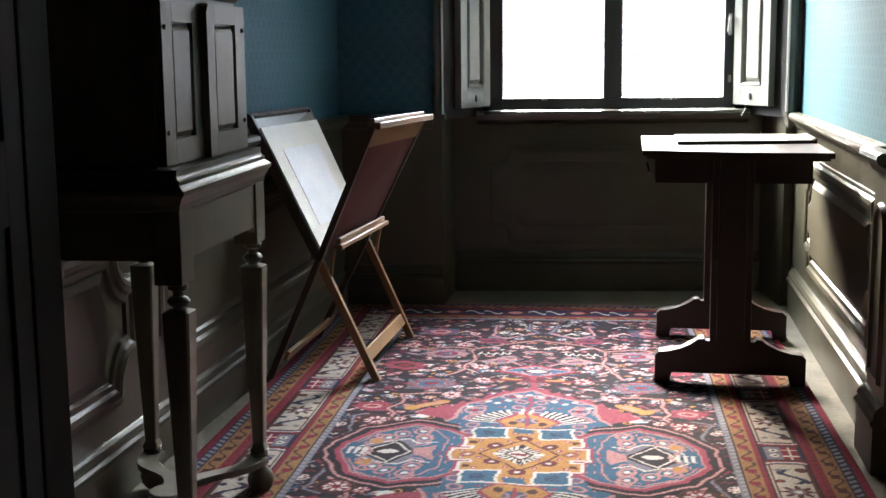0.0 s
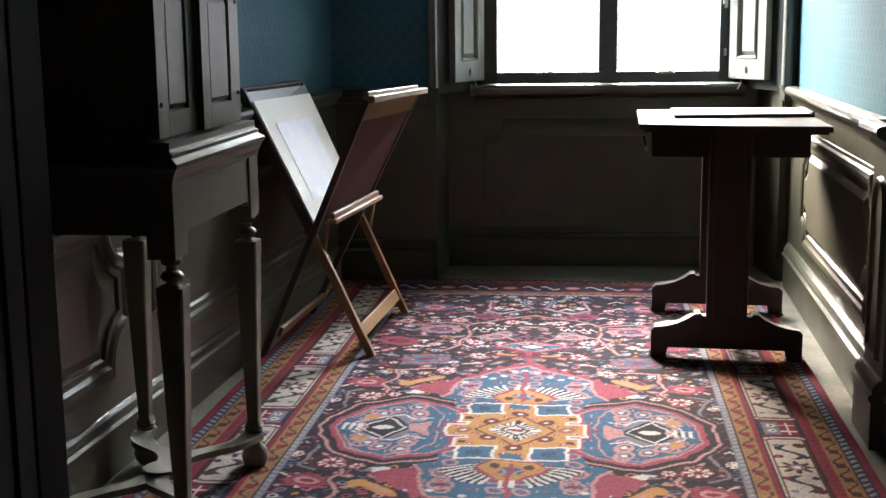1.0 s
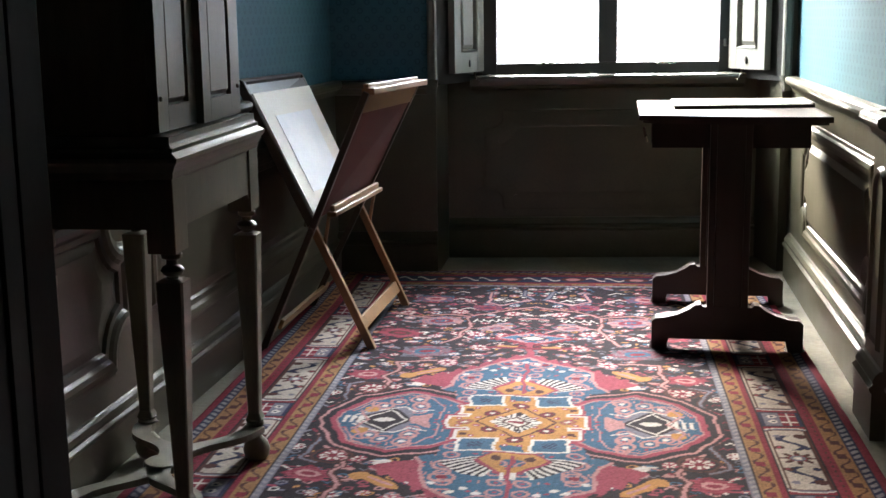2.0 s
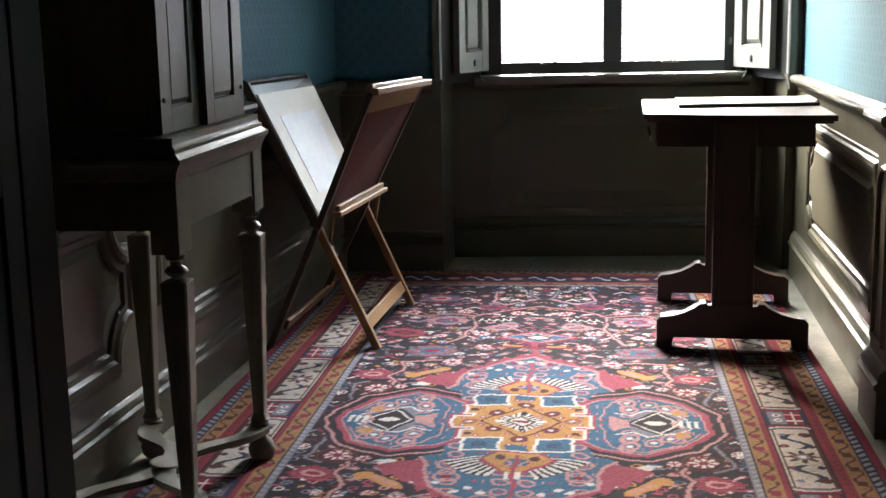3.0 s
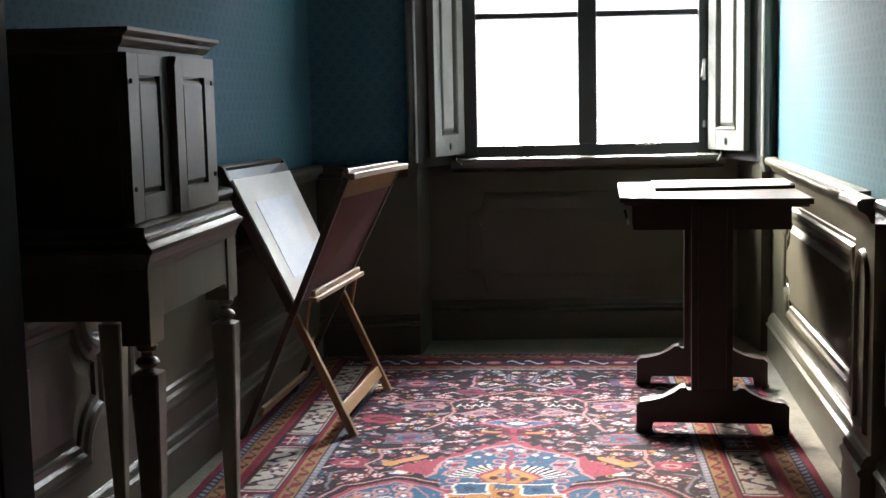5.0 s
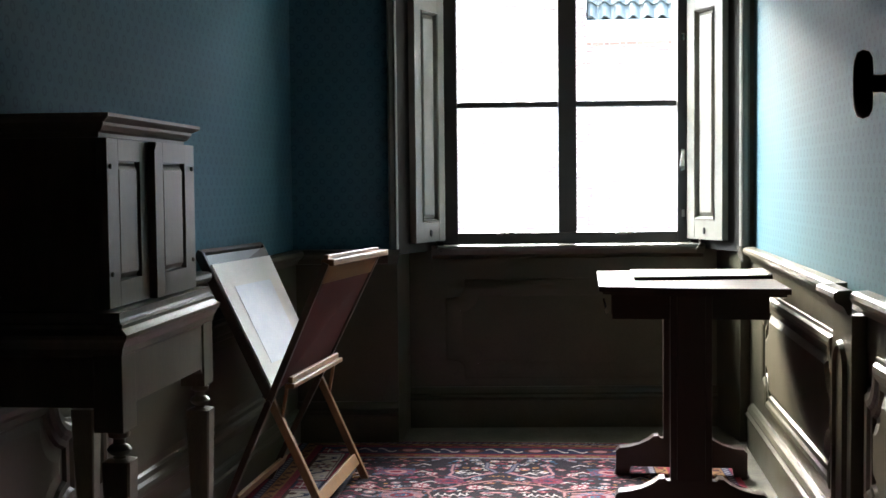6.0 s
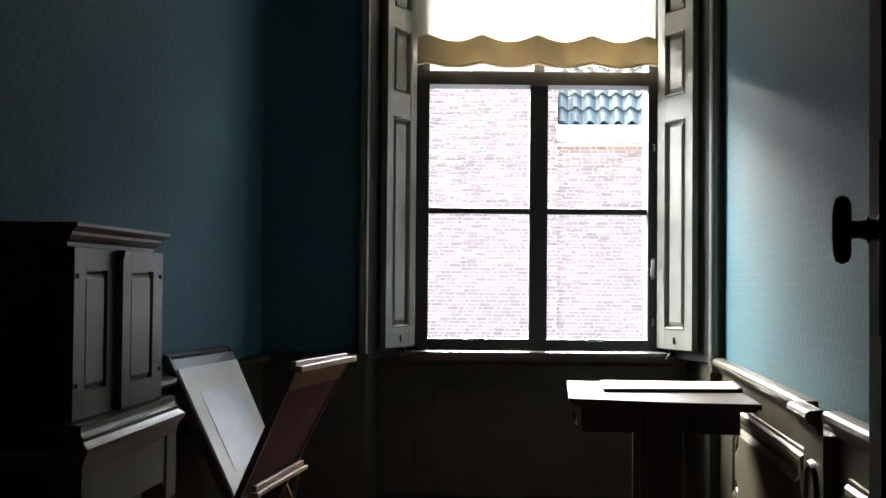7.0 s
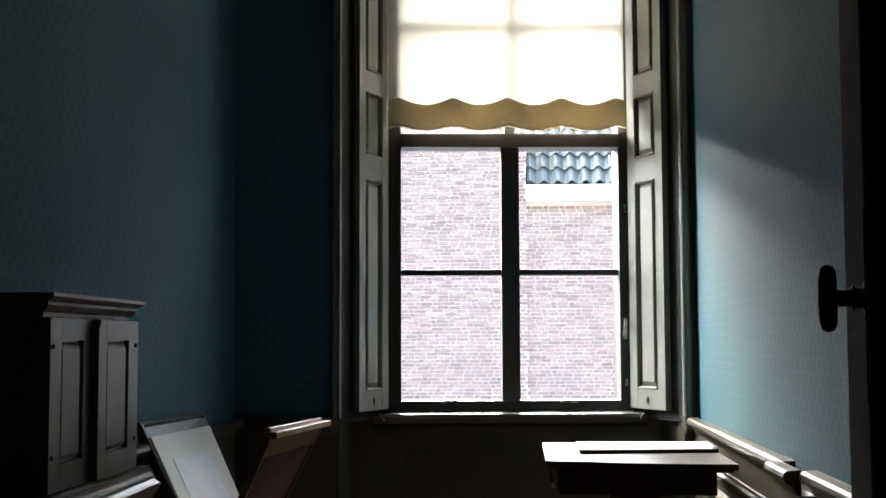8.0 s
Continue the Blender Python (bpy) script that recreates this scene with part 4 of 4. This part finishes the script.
    put((np.abs(V - 0.815) < 0.010) & (U > 0.04) & (U < 0.11), OCHRE)
    # birds
    cx, cy, a = 0.325, 0.475, -0.75
    put(blob(cx, cy, 0.080, 0.022, ang=a) < 1, OCHRE)
    put(blob(cx + 0.045, cy - 0.035, 0.025, 0.03, ang=a) < 1, OCHRE)
    put(blob(cx - 0.01, cy + 0.005, 0.045, 0.006, ang=a) < 1, PINK)
    put(blob(0.33, 0.345, 0.02, 0.022) < 1, IVORY)
    # red ground with toothed edge, then the blue end lobes
    tooth = 0.035 * np.abs(np.mod(U * 22, 1) - 0.5)
    red = ((V + 0.95 * U) < 0.74 + 2 * tooth - 0.03) & (U < 0.325 + 0.06 * np.abs(np.mod(V * 16, 1) - 0.5)) & (V > 0.18)
    put(red & (V > 0.30 + 0.5 * (U - 0.22).clip(0) ), ROSE)
    lobe = [(0.0, 0.672), (0.205, 0.500), (0.222, 0.360), (0.250, 0.300), (0.16, 0.16), (0.0, 0.16)]
    put(inside(lobe), BLUE)
    put(seg(lobe[:4]) < 0.006, PINK)
    for cx, cy in ((0.165, 0.43), (0.165, 0.34), (0.06, 0.585)):
        d = np.hypot(U - cx, V - cy)
        put((d < 0.036) & (d > 0.026), PINK)
        put(d < 0.014, RED)
    for cx, cy in ((0.0, 0.61), (0.035, 0.595), (0.075, 0.54), (0.11, 0.51), (0.19, 0.47), (0.14, 0.53)):
        put(np.hypot(U - cx, V - cy) < 0.011, IVORY)
    ang, rad = np.arctan2(V - 0.26, U), np.hypot(U * 1.15, V - 0.26)
    fan = (rad > 0.085) & (rad < 0.235 - 0.05 * np.abs(np.sin(ang))) & (ang > 0.28) & (ang < 1.25)
    put(fan, BLACK)
    put(fan & (np.mod(ang * 7.6, 1) < 0.5), IVORY)
    put((U / 0.105 + np.abs(V - 0.31) / 0.13) < 1, ROSE)
    put((U / 0.092 + np.abs(V - 0.305) / 0.115) < 1, OCHRE)
    put(blob(0, 0.325, 0.034, 0.030) < 1, BLUE)
    put(blob(0.045, 0.295, 0.014, 0.02) < 1, BROWN)
    put((U < 0.006) & (V > 0.27) & (V < 0.60), ROSE)
    put((np.abs(U - 0.014) < 0.006) & (np.abs(V - 0.42) < 0.025), IVORY)
    # side lobes
    side = [(0.10, 0.0), (0.135, 0.15), (0.215, 0.225), (0.335, 0.272), (0.455, 0.200), (0.520, 0.075), (0.528, 0.0)]
    shape = inside(side + [(0.5, -0.05), (0.1, -0.05)])
    edge = seg(side[1:])
    put((edge < 0.046) & ~shape & (U > 0.2), BLACK)
    put((edge < 0.032) & ~shape & (U > 0.19), PINK)
    put((edge < 0.022) & ~shape & (U > 0.19), BLACK)
    put(shape, BLUE)
    put(shape & (edge < 0.017), ROSE)
    put(shape & (edge < 0.023) & (edge > 0.017), PINK)
    put(blob(0.375, 0.0, 0.080, 0.125) < 1, SLATE)
    put(shape & ((np.abs(U - 0.375) / 0.085 + V / 0.115) < 1.0), BLACK)
    put(shape & (np.abs((np.abs(U - 0.375) / 0.085 + V / 0.115) - 0.78) < 0.045), IVORY)
    put(shape & (blob(0.375, 0.0, 0.030, 0.018) < 1), IVORY)
    put(shape & (np.abs(seg([(0.255, 0.09), (0.30, 0.075), (0.34, 0.115), (0.42, 0.085), (0.46, 0.04)])) < 0.0035), IVORY)
    put(shape & (np.abs(seg([(0.22, 0.02), (0.225, 0.13), (0.26, 0.20), (0.34, 0.235), (0.43, 0.18), (0.48, 0.08)])) < 0.003), PINK)
    put(inside([(0.245, -0.02), (0.245, 0.065), (0.300, 0.025), (0.300, -0.02)]), PINK)
    for cx, cy in ((0.295, 0.125), (0.300, 0.185), (0.36, 0.165), (0.40, 0.13)):
        d = np.hypot(U - cx, (V - cy) * 0.85)
        put(shape & (d < 0.027) & (d > 0.018), PINK)
        put(shape & (d < 0.009), IVORY)
    put((np.abs(U - 0.455) < 0.035) & (V < 0.030) & (np.mod(U * 48, 1) < 0.55), IVORY)
    put(blob(0.435, 0.095, 0.022, 0.026) < 1, OCHRE)
    put(np.abs(seg([(0.42, 0.0), (0.455, 0.07), (0.41, 0.16)])) < 0.004, PINK)
    curl = np.hypot(np.mod(U * 15.5, 1) - 0.5, np.mod(V * 15.5 + 0.3, 1) - 0.5)
    blue = np.all(np.isclose(out, BLUE), axis=-1)
    put(blue & (np.abs(curl - 0.30) < 0.07) & (np.mod(U * 7.75, 1) < 0.6), PINK)
    put(blue & (curl < 0.10), ROSE)
    # yellow heart of the medallion, its stepped white outline and blue corner squares
    def steps(g):
        return ((U < 0.135 + g) & (V < 0.165 + g)) | ((U < 0.165 + g) & (V > 0.075 - g) & (V < 0.140 + g)) | ((U < 0.190 + g) & (V < 0.045 + g)) | ((U < 0.060 + g) & (V < 0.235 + g))
    put(steps(0.018), ROSE)
    put(steps(0.010), IVORY)
    put(steps(0.0), OCHRE)
    sq = np.maximum(np.abs(U - 0.098), np.abs(V - 0.190))
    put(sq < 0.054, IVORY)
    put(sq < 0.044, BLUE)
    put((sq < 0.020) & (np.mod(U * 70 + V * 50, 1) < 0.5), NAVY)
    put((U < 0.030) & (np.abs(V - 0.215) < 0.022), BLUE)
    for cx, cy in ((0.040, 0.110), (0.110, 0.035), (0.125, 0.120), (0.050, 0.040), (0.165, 0.030), (0.020, 0.190)):
        put(np.hypot(U - cx, V - cy) < 0.009, ROSE)
        put(np.hypot(U - cx, V - cy) < 0.004, IVORY)
    put(seg([(0.0, 0.130), (0.115, 0.0)]) < 0.0035, BROWN)
    flower(0.080, 0.068, 0.024, 6, BROWN, RED)
    flower(0.0, 0.145, 0.026, 6, BROWN, RED)
    flower(0.145, 0.0, 0.024, 6, TAN, ROSE)
    put(np.maximum(np.abs(U - 0.148), np.abs(V - 0.105)) < 0.011, BROWN)
    put((U / 0.078 + V / 0.088) < 1, BLACK)
    put(((U / 0.078 + V / 0.088) < 1) & (np.mod(np.arctan2(V, U) * 3.2, 1) < 0.6), IVORY)
    put((U / 0.045 + V / 0.045) < 1, BROWN)
    put((U / 0.034 + V / 0.034) < 1, IVORY)
    put((U < 0.022) & (V < 0.009), RED)
    flower(0.472, 0.300, 0.038, 8, RED, IVORY)
    put(np.abs(np.hypot(U - 0.472, V - 0.300) - 0.052) < 0.005, BROWN)

    # borders, by distance from the edge
    du, dv = HW - 0.012 - np.abs(u), HL - np.abs(v)
    d = np.minimum(du, dv)
    end = dv < du
    run = np.where(end, u, v)
    put(d < 0.332, BLACK)
    put((d < 0.330) & (d > 0.308), np.array(SLATE))
    put((d < 0.326) & (d > 0.312) & (np.mod(run * 34 + d * 20, 1) < 0.5), (0.20, 0.19, 0.21))
    band = (d < 0.305) & (d > 0.262)
    put(band, TAN)
    put(band & (np.abs(d - 0.283 - 0.014 * np.sin(run * 62)) < 0.004), BROWN)
    put(band & (np.mod(run * 9.87, 1) < 0.30) & (np.abs(d - 0.284) < 0.012), RED)
    put((d < 0.262) & (d > 0.242), RED)
    main = (d < 0.240) & (d > 0.124)
    put(main, IVORY)
    put(main & end, NAVY)
    cell = np.mod(run * 3.7, 1.0)
    f, g = (d - 0.182) / 0.058, (cell - 0.5) * 2
    knob = np.hypot(g * 1.9, f)
    put(main & end & (knob < 0.72), BROWN)
    put(main & end & (knob < 0.42), PINK)
    put(main & end & (np.abs(f - 0.5 * np.sin(g * 8.5)) < 0.16) & (np.abs(g) > 0.40), IVORY)
    # side borders: a star, a hooked leaf to each side of it, and a dark cartouche
    long = main & ~end
    s_ = (np.mod((v + 0.24) / 0.623 + 0.5, 1.0) - 0.5) * 0.623
    e_ = d - 0.182
    far = np.abs(s_)
    rr, th = np.hypot(s_, e_), np.arctan2(e_, s_)
    put(long, (0.33, 0.285, 0.25))
    put(long & (np.abs(np.abs(e_) - 0.050) < 0.0035), BROWN)
    petal = rr / (0.036 + 0.013 * np.cos(8 * th))
    put(long & (petal < 1.0), BROWN)
    put(long & (rr < 0.026) & (np.cos(8 * th) > -0.2), RED)
    put(long & (rr < 0.020), SLATE)
    put(long & (rr < 0.011), IVORY)
    for sign in (-1, 1):
        t = s_ - sign * 0.118
        hook = np.abs(e_ - 0.028 * np.sin(t * 52)) < 0.011
        put(long & hook & (np.abs(t) < 0.056), NAVY)
        put(long & (np.hypot(t - sign * 0.050, e_ + 0.030) < 0.017), BROWN)
        put(long & (np.hypot(t + sign * 0.040, e_ + 0.034) < 0.012), NAVY)
        put(long & (np.hypot(t + sign * 0.036, e_ - 0.036) < 0.013), BROWN)
        put(long & (np.hypot(t - sign * 0.052, e_ - 0.030) < 0.010), SLATE)
        put(long & (np.hypot(t + sign * 0.036, e_ - 0.036) < 0.006), ROSE)
    neck = 0.225 + 0.35 * (np.abs(e_) - 0.030).clip(0) * -1
    put(long & (far > neck - 0.010), BROWN)
    put(long & (far > neck - 0.004), SLATE)
    put(long & (far > neck + 0.004), IVORY)
    put(long & (far > neck + 0.010), RED)
    put(long & (far > 0.246), BROWN)
    put(long & (far > 0.251), NAVY)
    put(long & (far > 0.256) & (np.abs(e_) < 0.046) & (e_ > 0), SLATE)
    put(long & (far > 0.256) & (np.abs(e_) < 0.046) & (e_ <= 0), RED)
    put(long & (far > 0.256) & (np.abs(e_ + 0.022) < 0.004), IVORY)
    put(long & (np.abs(far - 0.285) < 0.004) & (e_ < 0) & (e_ > -0.044), IVORY)
    put(long & (np.hypot(far - 0.290, e_ - 0.022) < 0.013), IVORY)
    put(long & (np.hypot(far - 0.290, e_ - 0.022) < 0.006), NAVY)
    put((d < 0.124) & (d > 0.092), RED)
    put((d < 0.128) & (d > 0.122), BLACK)
    put((d < 0.106) & (d > 0.100) & (np.mod(run * 30, 1) < 0.4), BROWN)
    band = (d < 0.090) & (d > 0.046)
    put(band, TAN)
    put(band & (np.abs(d - 0.068 - 0.015 * np.sin(run * 62 + 1)) < 0.004), BROWN)
    put(band & (np.mod(run * 9.87 + 0.3, 1) < 0.30) & (np.abs(d - 0.069) < 0.012), BROWN)
    put((d < 0.046) & (d > 0.018), NAVY)
    put((d < 0.041) & (d > 0.023) & (np.mod(run * 30 + d * 25, 1) < 0.55), (0.17, 0.165, 0.19))
    put(d < 0.018, RED)
    # uneven dye from row to row and worn patches
    abrash = 1 + 0.10 * np.sin(v * 5.3) * np.sin(v * 17.1 + 1) + np.random.RandomState(3).normal(0, 0.13, u.shape)
    return np.clip((out * 1.12 + 0.009) * abrash[..., None], 0.004, 0.9)


def rug_material():
    m = bpy.data.materials.new("wool_pile")
    m.use_nodes = True
    nt, nodes = m.node_tree, m.node_tree.nodes
    bsdf = nodes["Principled BSDF"]
    dye, coord, tuft, bump = nodes.new("ShaderNodeVertexColor"), nodes.new("ShaderNodeTexCoord"), nodes.new("ShaderNodeTexNoise"), nodes.new("ShaderNodeBump")
    dye.layer_name = "dye"
    tuft.inputs["Scale"].default_value = 260
    nt.links.new(coord.outputs["Object"], tuft.inputs["Vector"])
    nt.links.new(tuft.outputs["Fac"], bump.inputs["Height"])
    bump.inputs["Strength"].default_value, bump.inputs["Distance"].default_value = 0.7, 0.003
    nt.links.new(bump.outputs["Normal"], bsdf.inputs["Normal"])
    wear, mix = nodes.new("ShaderNodeTexNoise"), nodes.new("ShaderNodeMix")
    wear.inputs["Scale"].default_value, wear.inputs["Detail"].default_value = 4.0, 6
    nt.links.new(coord.outputs["Object"], wear.inputs["Vector"])
    mix.data_type, mix.blend_type = "RGBA", "MULTIPLY"
    mix.inputs["Factor"].default_value = 0.35
    nt.links.new(dye.outputs["Color"], mix.inputs["A"])
    nt.links.new(wear.outputs["Fac"], mix.inputs["B"])
    nt.links.new(mix.outputs["Result"], bsdf.inputs["Base Color"])
    bsdf.inputs["Roughness"].default_value = 0.85
    bsdf.inputs["Specular IOR Level"].default_value = 0.03
    return m


def build_rug():
    nx, ny = 365, 846
    xs, ys = np.linspace(-HW, HW, nx), np.linspace(-HL, HL, ny)
    u, v = np.meshgrid(xs, ys)
    col = rug_design(u, v)
    z = 0.011 + 0.0012 * np.sin(v * 4.1 + u * 2) + 0.0008 * np.sin(v * 13 + u * 9)
    edge = np.minimum(HW - np.abs(u), HL - np.abs(v))
    z = np.where(edge < 0.004, 0.002, z)
    uw = u + 0.006 * np.sin(v * 1.7) * (np.abs(u) / HW)
    me = bpy.data.meshes.new("rug")
    idx = np.arange(nx * ny).reshape(ny, nx)
    quads = np.stack([idx[:-1, :-1], idx[:-1, 1:], idx[1:, 1:], idx[1:, :-1]], -1).reshape(-1, 4)
    me.vertices.add(nx * ny)
    me.vertices.foreach_set("co", np.stack([uw, v, z], -1).reshape(-1))
    me.loops.add(quads.size)
    me.loops.foreach_set("vertex_index", quads.reshape(-1))
    me.polygons.add(len(quads))
    me.polygons.foreach_set("loop_start", np.arange(0, quads.size, 4))
    me.update(calc_edges=True)
    layer = me.color_attributes.new("dye", "FLOAT_COLOR", "POINT")
    layer.data.foreach_set("color", np.concatenate([col, np.ones(u.shape + (1,))], -1).reshape(-1))
    me.materials.append(rug_material())
    me.shade_smooth()
    rug = new("rug", me)
    rug.matrix_world = pose(RX, RY, 0, 0, 0, 0.6)
    tagged(rug, "worn red, blue and ivory knotted wool rug with a central medallion", "rug")



def fringe(end):
    """The short knotted warp ends along one end of the rug."""
    r, bm = random.Random(21), bmesh.new()
    for k in range(260):
        x = -HW + 0.006 + (2 * HW - 0.012) * k / 259
        lean, reach = r.uniform(-0.006, 0.006), r.uniform(0.016, 0.030)
        beam((x, end * (HL - 0.003), 0.005), (x + lean, end * (HL + reach), 0.003), 0.0035, 0.0035, bevel=0, bm=bm)
    return bm


build_rug()
for end in (1, -1):
    tagged(part("fringe", fringe(end), M_PAPERSHEET, bpy.data.objects["rug"], "pale cotton fringe"), kind="stuff")

# bricks: the stretch seen through the window one by one, the rest joined
BL, BH, BJ = 0.128, 0.0300, 0.0115


def brick_mesh(w, name):
    bm = box(-w / 2, w / 2, -0.012, 0.03, -BH / 2, BH / 2)
    return mesh_of(bm, name, M_BRICK)


rng = random.Random(5)
whole, head = brick_mesh(BL, "brick"), brick_mesh(BL / 2 - BJ / 2, "brick_head")


def lay(owner, x0, x1, z0, z1, face, singles):
    verts, faces, made = [], [], 0
    rows = int((z1 - z0) / (BH + BJ))
    for r in range(rows):
        z = z0 + (r + 0.5) * (BH + BJ)
        x = x0 + (0 if r % 2 else -0.25) * BL
        k = rng.randrange(4)
        x -= rng.uniform(0, 0.05)
        while x < x1:
            short = k % 4 == 3 or (k % 4 == 1 and rng.random() < 0.45)
            w = BL / 2 - BJ / 2 if short else BL
            if rng.random() < 0.25:
                w *= 0.86
            lo, hi = max(x, x0), min(x + w, x1)
            k += 1
            if hi - lo > 0.03:
                cx, dz, dy = (lo + hi) / 2, rng.uniform(-0.002, 0.002), rng.uniform(-0.003, 0.003)
                if (hi - lo) > w - 1e-6 and w in (BL, BL / 2 - BJ / 2) and singles[0] < cx < singles[1] and singles[2] < z < singles[3] and made < 300:
                    ob = new("brick", head if short else whole)
                    ob.parent = owner
                    ob.location = (cx, face + dy, z + dz)
                    made += 1
                else:
                    n = len(verts)
                    for sx in (lo, hi):
                        for sy in (face + dy - 0.012, face + 0.02):
                            for sz in (z + dz - BH / 2, z + dz + BH / 2):
                                verts.append((sx, sy, sz))
                    faces += [(n, n + 1, n + 5, n + 4), (n, n + 2, n + 3, n + 1), (n + 4, n + 5, n + 7, n + 6), (n + 1, n + 3, n + 7, n + 5), (n, n + 4, n + 6, n + 2)]
            x += w + BJ
    me = bpy.data.meshes.new("brickwork")
    me.from_pydata(verts, [], faces)
    me.materials.append(M_BRICK)
    ob = new("brickwork", me)
    ob.parent = owner
    tagged(ob, kind="stuff")


lay(house, -3.2, GX - 0.001, -0.6, 4.20, OY - 0.006, (-1.2, 0.3, 1.3, 2.8))
lay(low, GX + 0.001, 3.2, -0.6, GZ0, OY + 0.054, (0.27, 1.5, 1.3, 2.8))
